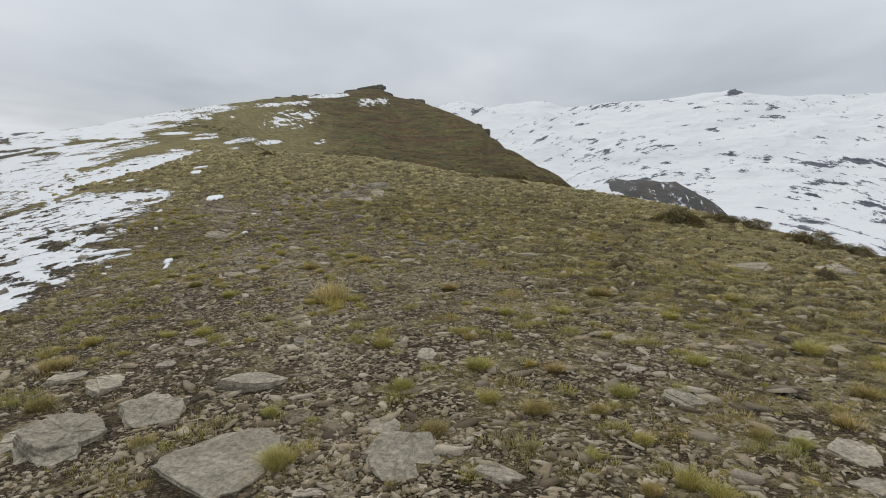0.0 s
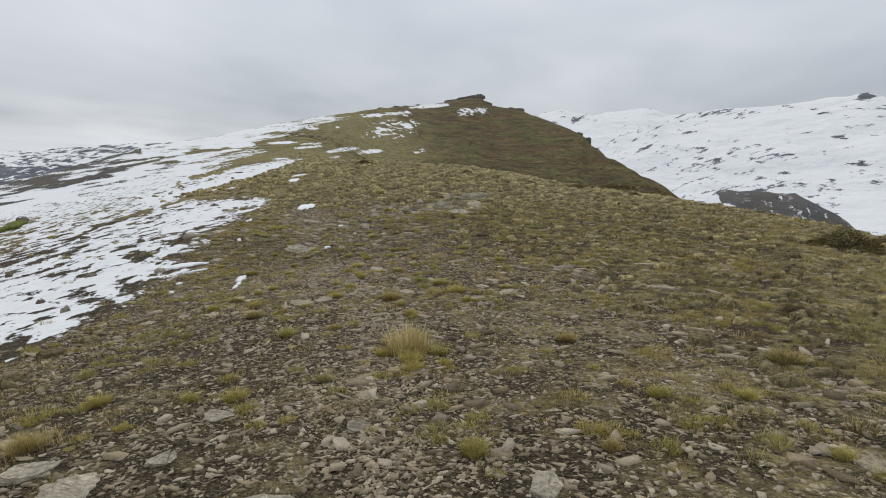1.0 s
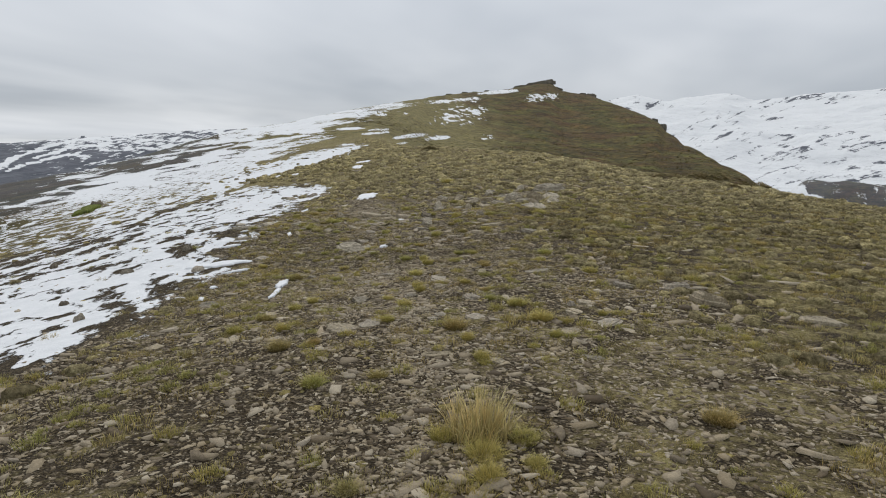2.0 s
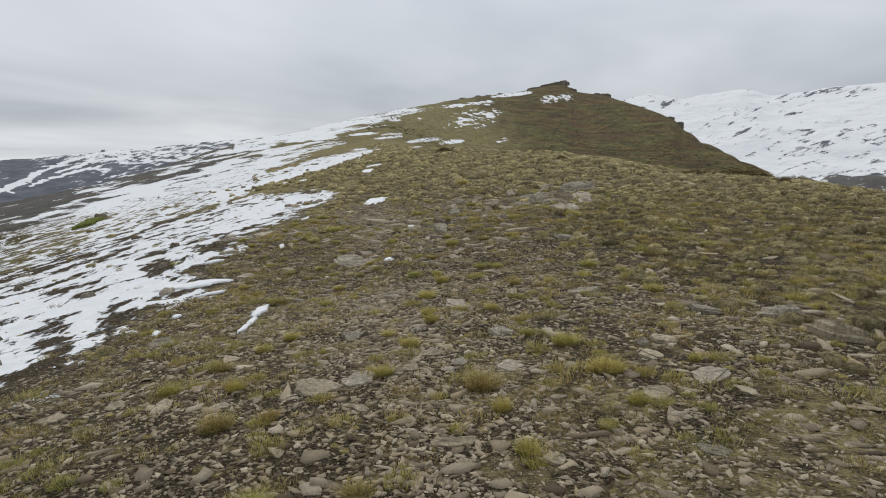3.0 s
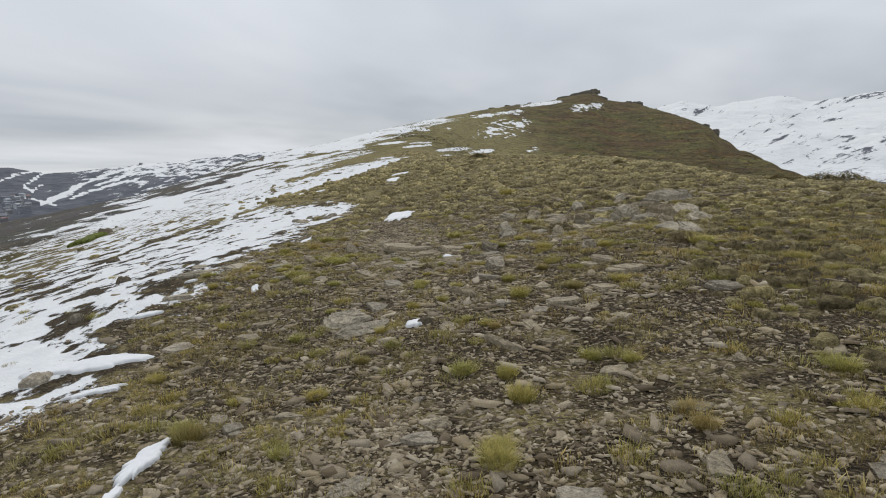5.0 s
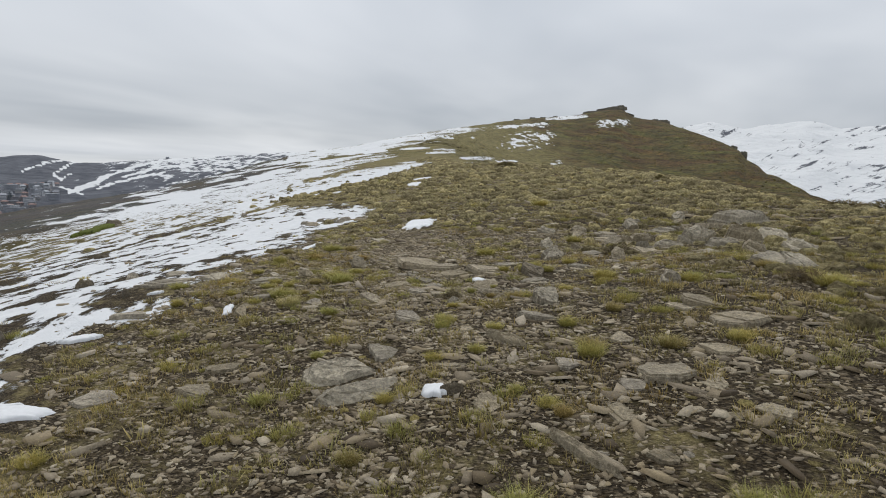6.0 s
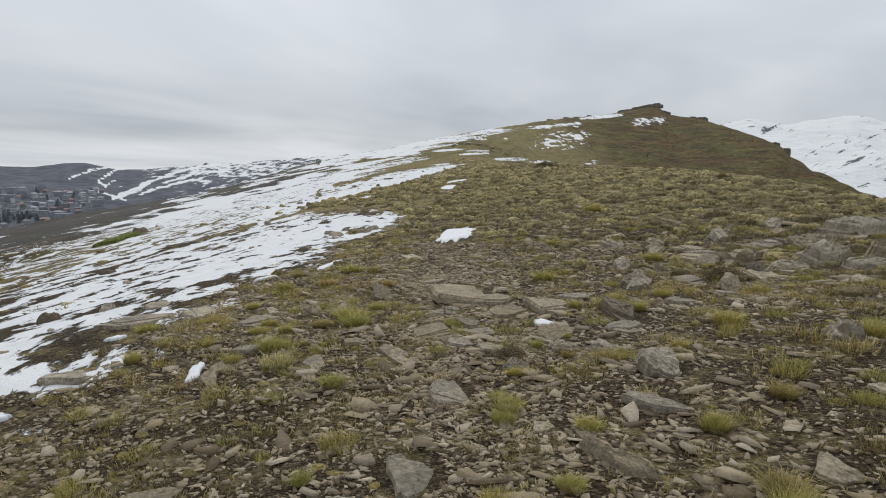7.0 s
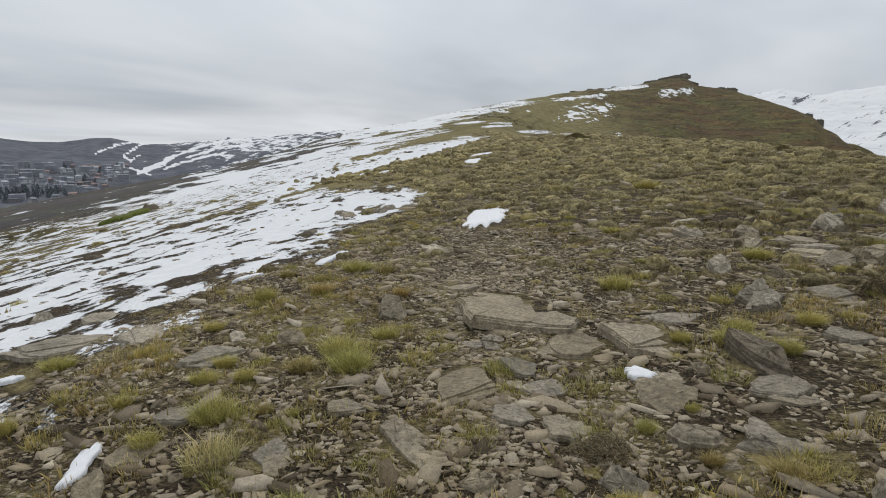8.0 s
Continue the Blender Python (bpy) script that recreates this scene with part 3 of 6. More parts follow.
# ---- more materials ----
def stone_material(name, stops, island, lichen=0.5, scale=9.0, rough_look=0.6, cracks=0.4, relief=1.0):
    m, t, bsdf = material(name)
    pos = position(t)
    if island:
        r = t.nodes.new("ShaderNodeNewGeometry").outputs["Random Per Island"]
    else:
        r = t.nodes.new("ShaderNodeObjectInfo").outputs["Random"]
    col = ramp_of(t, r, stops)
    grain = noise_tex(t, pos, scale * 4, 8, 0.78)
    col = mixed(t, rough_look, col, ramp_of(t, grain, [(0.36, (0.36, 0.34, 0.31)), (0.5, (0.95, 0.95, 0.94)), (0.64, (1.5, 1.47, 1.40))]), "MULTIPLY")
    tone = noise_tex(t, pos, scale * 0.5, 6, 0.7)
    col = mixed(t, rough_look + 0.1, col, ramp_of(t, tone, [(0.36, (0.66, 0.65, 0.64)), (0.64, (1.26, 1.25, 1.22))]), "MULTIPLY")
    stain = noise_tex(t, pos, scale * 1.6, 8, 0.75)
    col = mixed(t, ramp_of(t, stain, [(0.52, (0, 0, 0)), (0.66, (lichen, lichen, lichen))]), col, (0.15, 0.126, 0.075))
    pale = noise_tex(t, pos, scale * 3.1, 6, 0.78)
    col = mixed(t, ramp_of(t, pale, [(0.60, (0, 0, 0)), (0.68, (rough_look * 0.7,) * 3)]), col, (0.42, 0.41, 0.37))
    # hairline cracks
    bend = node(t, "ShaderNodeTexNoise", Scale=scale, Detail=5.0)
    link(t, pos, bend.inputs["Vector"])
    crack = node(t, "ShaderNodeTexVoronoi", Scale=scale * 0.42)
    crack.feature = "DISTANCE_TO_EDGE"
    link(t, mixed(t, 0.16, pos, bend.outputs["Color"], "ADD"), crack.inputs["Vector"])
    cut = ramp_of(t, crack.outputs["Distance"], [(0.0, (0.35, 0.33, 0.31)), (0.022, (1, 1, 1))])
    col = mixed(t, cracks, col, cut, "MULTIPLY")
    link(t, col, bsdf.inputs["Base Color"])
    bsdf.inputs["Roughness"].default_value = 0.88
    bsdf.inputs["Specular IOR Level"].default_value = 0.25
    layers = node(t, "ShaderNodeTexWave", Scale=scale * 1.2, Distortion=6.0, Detail=4.0)
    link(t, pos, layers.inputs["Vector"])
    h = math_of(t, "ADD", noise_tex(t, pos, scale * 2.2, 9, 0.74), math_of(t, "MULTIPLY", layers.outputs["Fac"], 0.03))
    h = math_of(t, "ADD", h, math_of(t, "MULTIPLY", cut, 0.2 * cracks))
    bumped(t, bsdf, h, 1.0, relief * 0.026 * 9 / scale)
    return m


TAN = stone_material("weathered_schist", [(0.0, (0.232, 0.194, 0.133)), (0.35, (0.307, 0.260, 0.184)), (0.65, (0.268, 0.231, 0.170)), (1.0, (0.376, 0.320, 0.230))], False, 0.45, 9.0, 0.65, 0.25)
GREY = stone_material("grey_schist", [(0.0, (0.198, 0.174, 0.134)), (0.5, (0.271, 0.239, 0.189)), (1.0, (0.353, 0.311, 0.249))], False, 0.4, 9.0, 0.65, 0.25)
PALE_SLAB = stone_material("pale_lichened_schist", [(0.0, (0.281, 0.249, 0.194)), (0.5, (0.340, 0.302, 0.237)), (1.0, (0.413, 0.367, 0.285))], False, 0.45, 8.0, 0.65, 0.3)
DARK_STONE = stone_material("dark_schist", [(0.0, (0.10, 0.082, 0.058)), (1.0, (0.155, 0.129, 0.094))], False, 0.6)
CHIPS = stone_material("slate_chips", [(0.0, (0.049, 0.035, 0.021)), (0.16, (0.123, 0.093, 0.056)), (0.32, (0.161, 0.131, 0.093)), (0.50, (0.233, 0.184, 0.113)), (0.66, (0.226, 0.190, 0.140)), (0.80, (0.284, 0.231, 0.153)), (0.92, (0.287, 0.246, 0.182)), (1.0, (0.377, 0.326, 0.242))], True, 0.12, 30.0, 0.4, 0.0, 0.30)
STONES = stone_material("loose_schist", [(0.0, (0.133, 0.105, 0.070)), (0.4, (0.195, 0.161, 0.114)), (0.75, (0.262, 0.223, 0.168)), (1.0, (0.374, 0.323, 0.247))], False, 0.25, 24.0, 0.45, 0.0, 0.35)


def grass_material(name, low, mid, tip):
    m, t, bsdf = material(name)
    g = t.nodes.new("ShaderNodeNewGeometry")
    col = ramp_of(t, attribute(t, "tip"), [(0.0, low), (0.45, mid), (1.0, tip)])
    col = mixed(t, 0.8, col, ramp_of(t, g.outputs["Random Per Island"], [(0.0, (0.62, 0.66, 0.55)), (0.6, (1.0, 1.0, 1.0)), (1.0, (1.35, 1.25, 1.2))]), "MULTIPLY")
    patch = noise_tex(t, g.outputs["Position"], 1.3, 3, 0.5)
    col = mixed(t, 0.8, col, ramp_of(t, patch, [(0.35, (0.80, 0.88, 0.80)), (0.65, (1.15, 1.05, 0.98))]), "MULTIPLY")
    link(t, col, bsdf.inputs["Base Color"])
    bsdf.inputs["Roughness"].default_value = 0.75
    bsdf.inputs["Specular IOR Level"].default_value = 0.2
    return m


def cushion_material(name, dark, mid, pale, scale):
    m, t, bsdf = material(name)
    g = t.nodes.new("ShaderNodeNewGeometry")
    col = ramp_of(t, noise_tex(t, g.outputs["Position"], scale, 7, 0.78), [(0.36, dark), (0.5, mid), (0.64, pale)])
    col = mixed(t, 0.8, col, ramp_of(t, g.outputs["Random Per Island"], [(0.0, (0.42, 0.39, 0.36)), (0.35, (0.85, 0.82, 0.78)), (0.7, (1.08, 1.08, 1.0)), (1.0, (1.6, 1.54, 1.3))]), "MULTIPLY")
    link(t, col, bsdf.inputs["Base Color"])
    bsdf.inputs["Roughness"].default_value = 0.95
    bsdf.inputs["Specular IOR Level"].default_value = 0.1
    bumped(t, bsdf, noise_tex(t, g.outputs["Position"], scale * 1.6, 7, 0.8), 1.0, 1.2 / scale)
    return m


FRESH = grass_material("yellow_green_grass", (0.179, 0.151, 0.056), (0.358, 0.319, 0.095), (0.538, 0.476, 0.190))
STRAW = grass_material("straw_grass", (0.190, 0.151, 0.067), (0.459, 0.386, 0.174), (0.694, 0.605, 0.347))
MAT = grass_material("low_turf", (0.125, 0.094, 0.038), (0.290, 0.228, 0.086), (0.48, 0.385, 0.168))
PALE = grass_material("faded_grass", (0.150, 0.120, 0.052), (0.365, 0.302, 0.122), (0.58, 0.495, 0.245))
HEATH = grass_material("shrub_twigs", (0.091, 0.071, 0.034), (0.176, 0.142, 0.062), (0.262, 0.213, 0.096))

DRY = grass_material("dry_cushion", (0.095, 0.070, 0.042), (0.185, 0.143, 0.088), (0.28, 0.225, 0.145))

def plain(name, colour, rough=0.8, scale=3.0, spread=0.25):
    m, t, bsdf = material(name)
    pos = position(t)
    n = noise_tex(t, pos, scale, 5, 0.6)
    lo, hi = [c * (1 - spread) for c in colour], [c * (1 + spread) for c in colour]
    link(t, ramp_of(t, n, [(0.3, lo), (0.7, hi)]), bsdf.inputs["Base Color"])
    bsdf.inputs["Roughness"].default_value = rough
    return m


SNOW = plain("old_snow", (0.60, 0.605, 0.615), 0.9, 30.0, 0.06)


# ---- mesh helpers ----
def raw_mesh(name, co, faces, mat, tip=None, smooth_faces=False):
    """A mesh from arrays; faces is a list of index arrays, all rows of one array with the same corner count."""
    me = bpy.data.meshes.new(name)
    loops = np.concatenate([f.ravel() for f in faces]).astype(np.int32)
    sizes = np.concatenate([np.full(len(f), f.shape[1]) for f in faces])
    starts = np.concatenate([[0], np.cumsum(sizes)[:-1]]).astype(np.int32)
    me.vertices.add(len(co)); me.vertices.foreach_set("co", np.asarray(co, np.float32).ravel())
    me.loops.add(len(loops)); me.loops.foreach_set("vertex_index", loops)
    me.polygons.add(len(starts)); me.polygons.foreach_set("loop_start", starts)
    me.update(calc_edges=True)
    if smooth_faces:
        me.polygons.foreach_set("use_smooth", np.ones(len(me.polygons), bool))
    if tip is not None:
        me.attributes.new("tip", "FLOAT", "POINT").data.foreach_set("value", np.asarray(tip, np.float32))
    me.materials.append(mat)
    return me


def ground_at(x, y):
    return height(np.atleast_1d(np.asarray(x, float)), np.atleast_1d(np.asarray(y, float)))


def blades(cx, cy, cz, width, tall, count, rng, segments=2, thick=0.004, upright=0.5, base=0.8):
    """Grass blades: for each tuft (centre, width, height) count blades that lean outwards."""
    k = np.repeat(np.arange(len(cx)), count)
    n = len(k)
    a = rng.uniform(0, 2 * np.pi, n)
    rad = np.sqrt(rng.uniform(0, 1, n)) * 0.5
    w, h = width[k], tall[k] * rng.uniform(0.45, 1.05, n) * (1 - 0.55 * rad)
    bx, by = cx[k] + rad * base * w * np.cos(a), cy[k] + rad * base * w * np.sin(a)
    lean = (0.15 + rad * 1.3) * (1 - upright) + rng.normal(0, 0.22, n)
    a2 = a + rng.normal(0, 1.1, n)
    dx, dy = np.cos(a2) * lean * h, np.sin(a2) * lean * h
    t = thick * rng.uniform(0.7, 1.5, n)
    px, py = -np.sin(a2 + rng.normal(0, 0.8, n)) * t, np.cos(a2 + rng.normal(0, 0.8, n)) * t
    z0 = cz[k] - 0.01
    rows, tips = [], []
    for s in range(segments):
        f = s / segments
        ox, oy, oz = dx * f ** 1.6, dy * f ** 1.6, h * f * (1 - 0.12 * f)
        q = 1 - 0.55 * f
        rows.append(np.stack([bx + ox - px * q, by + oy - py * q, z0 + oz], -1))
        rows.append(np.stack([bx + ox + px * q, by + oy + py * q, z0 + oz], -1))
        tips += [np.full(n, f), np.full(n, f)]
    rows.append(np.stack([bx + dx, by + dy, z0 + h * 0.9], -1))
    tips.append(np.ones(n))
    m = 2 * segments + 1
    co = np.stack(rows, 1).reshape(-1, 3)
    tip = np.stack(tips, 1).reshape(-1)
    first = np.arange(n) * m
    faces = []
    if segments > 1:
        faces.append(np.concatenate([np.stack([first + 2 * s, first + 2 * s + 1, first + 2 * s + 3, first + 2 * s + 2], -1) for s in range(segments - 1)]))
    e = first + 2 * (segments - 1)
    faces.append(np.stack([e, e + 1, e + 2], -1))
    return co, faces, tip


def chips(cx, cy, cz, size, rng, corners=5, flat=0.075, tilt=0.15, long=2.2):
    """Flat angular stones, each an island of its own: a skirt, a wider rim and a smaller top."""
    n = len(cx)
    yaw, stretch = rng.uniform(0, 2 * np.pi, n), rng.uniform(1.0, long, n)
    thick = size * flat * rng.uniform(0.5, 1.7, n)
    tx, ty = rng.normal(0, tilt, n), rng.normal(0, tilt, n)
    rings = []
    ang = (np.arange(corners)[None] + rng.uniform(-0.33, 0.33, (n, corners))) * 2 * np.pi / corners
    rad = rng.uniform(0.42, 1.28, (n, corners)) * 0.5
    for s, z in ((1.0, -0.8), (0.93, 1.0)):
        u, v = np.cos(ang) * rad * s * stretch[:, None], np.sin(ang) * rad * s / stretch[:, None] ** 0.4
        u, v = u * size[:, None], v * size[:, None]
        x = u * np.cos(yaw)[:, None] - v * np.sin(yaw)[:, None]
        y = u * np.sin(yaw)[:, None] + v * np.cos(yaw)[:, None]
        zz = thick[:, None] * z + x * tx[:, None] + y * ty[:, None]
        rings.append(np.stack([x + cx[:, None], y + cy[:, None], zz + cz[:, None]], -1))
    co = np.concatenate(rings, 1).reshape(-1, 3)
    b = (np.arange(n) * 2 * corners)[:, None]
    j = np.arange(corners)[None]
    j2 = (j + 1) % corners
    side = np.stack([b + j, b + j2, b + j2 + corners, b + j + corners], -1).reshape(-1, 4)
    top = b + corners + j
    return co, [side, top]


def rock_mesh(name, w, d, h, seed, mat, tilt=0.05, shrink=0.86, sharp=0.10, steps=0.3, fine=6):
    """An angular block: a jagged outline of few straight sides, a sunk foot, a broken rim and a flaking, stepped top."""
    rng = random.Random(seed)
    corners = rng.choice((4, 5, 5, 6, 7))
    pts = []
    for k in range(corners):
        a = math.tau * (k + rng.uniform(-0.34, 0.34)) / corners
        r = rng.uniform(0.78, 1.16)
        pts.append(Vector((math.cos(a) * r, math.sin(a) * r, 0)))
    outline = []
    for k in range(corners):
        p, q = pts[k], pts[(k + 1) % corners]
        for s in range(fine):
            f = s / fine
            o = p.lerp(q, f)
            jag = 1 + noise.noise(Vector((o.x * 2.4 + seed, o.y * 2.4, 0.7))) * sharp * 0.7 + rng.uniform(-1, 1) * sharp * 0.22
            outline.append(o * jag)
    n = len(outline)
    tx, ty = rng.uniform(-tilt, tilt), rng.uniform(-tilt, tilt)
    lx, ly = rng.uniform(-1, 1), rng.uniform(-1, 1)
    bm = bmesh.new()
    rings = []
    for scale, z in ((1.05, -1.2), (1.03, 0.0), (0.985, 0.42), (0.5 + 0.5 * shrink + 0.02, 0.80), (0.35 + 0.65 * shrink, 0.93), (shrink * 0.86, 1.0), (shrink * 0.66, 1.0), (shrink * 0.46, 1.0), (shrink * 0.24, 1.0)):
        ring = []
        for o in outline:
            u, v = o.x * scale, o.y * scale
            jx, jy = rng.uniform(-0.022, 0.022), rng.uniform(-0.022, 0.022)
            layer = noise.noise(Vector((u * 1.7 + seed, v * 1.7, 1.3))) + 0.35 * (u * lx + v * ly)
            layer = (math.floor(layer * 3.0) + min(1.0, (layer * 3.0 % 1) * 4)) / 3.0
            rough = noise.noise(Vector((u * 5 + seed, v * 5, 4.1))) * 0.16
            zz = z + (layer * steps + rough) * (0.0 if z < 0.4 else 0.45 if z < 0.9 else 1.0)
            x, y = (u + jx) * w / 2, (v + jy) * d / 2
            ring.append(bm.verts.new((x, y, h * max(zz, -1.2) + x * tx + y * ty)))
        rings.append(ring)
    mid = bm.verts.new((0, 0, sum(p.co.z for p in rings[-1]) / n))
    for a, b in zip(rings[:-1], rings[1:]):
        for k in range(n):
            bm.faces.new((a[k], a[(k + 1) % n], b[(k + 1) % n], b[k]))
    for k in range(n):
        bm.faces.new((rings[-1][k], rings[-1][(k + 1) % n], mid))
    me = bpy.data.meshes.new(name)
    bm.to_mesh(me)
    bm.free()
    me.materials.append(mat)
    return me


def slab_mesh(name, w, d, h, seed, mat, layers=3, tilt=0.06, rim=0.012, taper=0.965):
    """A broken slab of layered schist: straight split sides, and sheets that have flaked off the top in steps."""
    rng = random.Random(seed)
    corners = rng.choice((5, 6, 6, 7))
    angles = sorted(math.tau * (k + rng.uniform(-0.44, 0.44)) / corners for k in range(corners))
    base = [Vector((math.cos(a), math.sin(a))) * rng.uniform(0.68, 1.26) for a in angles]
    outline = []
    for p, q in zip(base, base[1:] + base[:1]):
        side = Vector((q.y - p.y, p.x - q.x)).normalized()
        for f in (0.0, 0.06, rng.uniform(0.16, 0.28), rng.uniform(0.36, 0.5), rng.uniform(0.56, 0.72), rng.uniform(0.8, 0.9)):
            outline.append(p.lerp(q, f) * (0.97 if f == 0 else 1.0) + side * rng.uniform(-0.075, 0.055))
    n = len(outline)
    tx, ty = rng.uniform(-tilt, tilt), rng.uniform(-tilt, tilt)
    bm = bmesh.new()

    def ring(pts, z, rough=0.0):
        made = []
        for o in pts:
            x, y = o.x * w / 2, o.y * d / 2
            up = noise.noise(Vector((o.x * 1.6 + seed, o.y * 1.6, z * 9))) * rough + rng.uniform(-0.5, 0.5) * rough
            made.append(bm.verts.new((x, y, h * (z + up) + x * tx + y * ty)))
        return made

    def skin(a, b):
        for k in range(n):
            bm.faces.new((a[k], a[(k + 1) % n], b[(k + 1) % n], b[k]))

    pts = [o * 1.03 for o in outline]
    low = ring(pts, -1.3)
    step = 1.0 / layers
    for level in range(layers):
        top = step * (level + 1) * rng.uniform(0.92, 1.05)
        edge = ring([o * rng.uniform(0.985, 1.0) * (0.4 + 0.6 * taper + 0.02) for o in pts], top - 0.22 * step)
        skin(low, edge)
        crown = ring([o * (taper + 0.01 - rim) for o in pts], top, 0.05)
        skin(edge, crown)
        if level < layers - 1:
            a, cut = rng.uniform(0, math.tau), rng.uniform(0.35, 0.85)
            way = Vector((math.cos(a), math.sin(a)))
            pts = [o * taper - way * max(0.0, o.dot(way) - cut + rng.uniform(-0.015, 0.015)) for o in pts]
            low = ring(pts, top - 0.02)
            skin(crown, low)
        else:
            mid = ring([o * 0.74 for o in pts], top, 0.22)
            skin(crown, mid)
            low = ring([o * 0.42 for o in pts], top + 0.03, 0.28)
            skin(mid, low)
            mid = low
            hub = bm.verts.new(sum((v.co for v in mid), Vector()) / n)
            for k in range(n):
                bm.faces.new((mid[k], mid[(k + 1) % n], hub))
    me = bpy.data.meshes.new(name)
    bm.to_mesh(me)
    bm.free()
    me.materials.append(mat)
    return me


def place(ob, x, y, yaw=0.0, sink=0.0, lift=None, rx=0.0, ry=0.0):
    z = float(ground_at(x, y)[0]) if lift is None else lift
    ob.matrix_world = pose(x, y, z - sink, rx, ry, yaw)
    return ob


# ---- rocks that stand out ----
SLABS_A = [
    (-1.21, 2.88, 0.65, 0.88, 0.10, 22), (-2.20, 3.36, 0.46, 0.50, 0.17, 8), (-1.86, 3.72, 0.66, 0.52, 0.16, 5), (-2.50, 4.33, 0.30, 0.40, 0.09, 10), (-2.25, 3.20, 0.35, 0.47, 0.08, 35),
    (-1.31, 4.22, 0.49, 0.45, 0.09, 17), (-0.21, 2.87, 0.35, 0.47, 0.08, 4), (-0.31, 3.30, 0.26, 0.21, 0.06, 5), (-1.67, 3.15, 0.17, 0.18, 0.06, 28),
    (-1.26, 5.19, 0.20, 0.23, 0.06, 13), (-0.10, 4.48, 0.18, 0.24, 0.06, 1), (-2.96, 4.53, 0.34, 0.31, 0.07, 33), (-2.28, 5.36, 0.20, 0.22, 0.06, 23),
    (-2.24, 4.66, 0.17, 0.20, 0.06, 25), (-2.62, 3.35, 0.15, 0.20, 0.05, 38), (-2.59, 3.50, 0.35, 0.36, 0.08, 36), (-0.63, 2.61, 0.19, 0.09, 0.05, 13),
]
SLABS_B = [
    (0.31, 2.68, 0.31, 0.21, 0.06, -7), (2.19, 2.89, 0.30, 0.31, 0.07, -37), (2.01, 2.58, 0.20, 0.19, 0.06, -38), (1.84, 3.05, 0.26, 0.13, 0.05, -31),
    (2.02, 3.18, 0.20, 0.17, 0.06, -33), (1.60, 5.05, 0.27, 0.27, 0.07, -18), (1.61, 3.70, 0.33, 0.25, 0.07, -24), (1.45, 4.27, 0.24, 0.19, 0.06, -19),
    (1.47, 10.24, 0.45, 0.60, 0.09, -8), (5.10, 9.63, 0.63, 0.85, 0.10, -28), (-3.10, 8.76, 0.31, 0.31, 0.07, 33), (-2.86, 8.92, 0.20, 0.24, 0.06, 28),
    (-3.76, 9.65, 0.28, 0.22, 0.06, 34), (-3.62, 8.41, 0.11, 0.15, 0.05, 44), (-4.08, 8.42, 0.16, 0.22, 0.05, 50), (-4.87, 8.23, 0.18, 0.17, 0.06, 59),
]
SLABS_C = [
    (-5.66, 10.12, 0.29, 0.39, 0.07, 47), (-2.60, 8.43, 0.12, 0.13, 0.05, 28), (-4.53, 8.44, 0.15, 0.16, 0.05, 54), (-4.30, 9.46, 0.25, 0.23, 0.06, 41),
    (-2.56, 9.15, 0.13, 0.18, 0.05, 21), (-2.23, 9.34, 0.12, 0.15, 0.05, 15), (-2.27, 9.16, 0.14, 0.13, 0.05, 16), (-1.85, 9.27, 0.20, 0.22, 0.06, 8),
    (-1.44, 9.37, 0.13, 0.18, 0.05, 1), (-1.46, 8.83, 0.11, 0.15, 0.05, 2), (-0.88, 9.72, 0.19, 0.23, 0.06, -8), (-0.89, 8.96, 0.24, 0.30, 0.06, -10),
    (-0.55, 9.36, 0.27, 0.34, 0.07, -14), (-1.56, 11.55, 0.38, 0.26, 0.07, 2), (-0.37, 11.05, 0.33, 0.34, 0.08, -12), (-0.80, 10.10, 0.20, 0.22, 0.06, -8),
]
SLABS_D = [
    (-1.89, 8.89, 0.10, 0.10, 0.05, 10), (-2.71, 11.03, 0.24, 0.29, 0.06, 15), (-3.45, 10.09, 0.28, 0.30, 0.07, 28), (-3.65, 11.61, 0.24, 0.20, 0.06, 22),
    (-2.75, 12.52, 0.19, 0.23, 0.06, 0), (-2.33, 12.05, 0.24, 0.28, 0.06, -9), (-4.93, 11.69, 0.17, 0.23, 0.06, 43), (-4.69, 11.86, 0.17, 0.22, 0.05, 38),
    (-2.97, 12.64, 0.13, 0.15, 0.05, 4), (-5.16, 11.81, 0.14, 0.19, 0.05, 44), (-2.76, 13.49, 0.20, 0.27, 0.06, 0), (-3.79, 13.99, 0.19, 0.25, 0.06, 13),
    (-3.41, 13.36, 0.16, 0.22, 0.05, 9), (-5.13, 14.13, 0.33, 0.44, 0.07, 28), (-4.09, 13.39, 0.18, 0.24, 0.06, 13), (-3.40, 13.68, 0.17, 0.19, 0.05, -4),
]
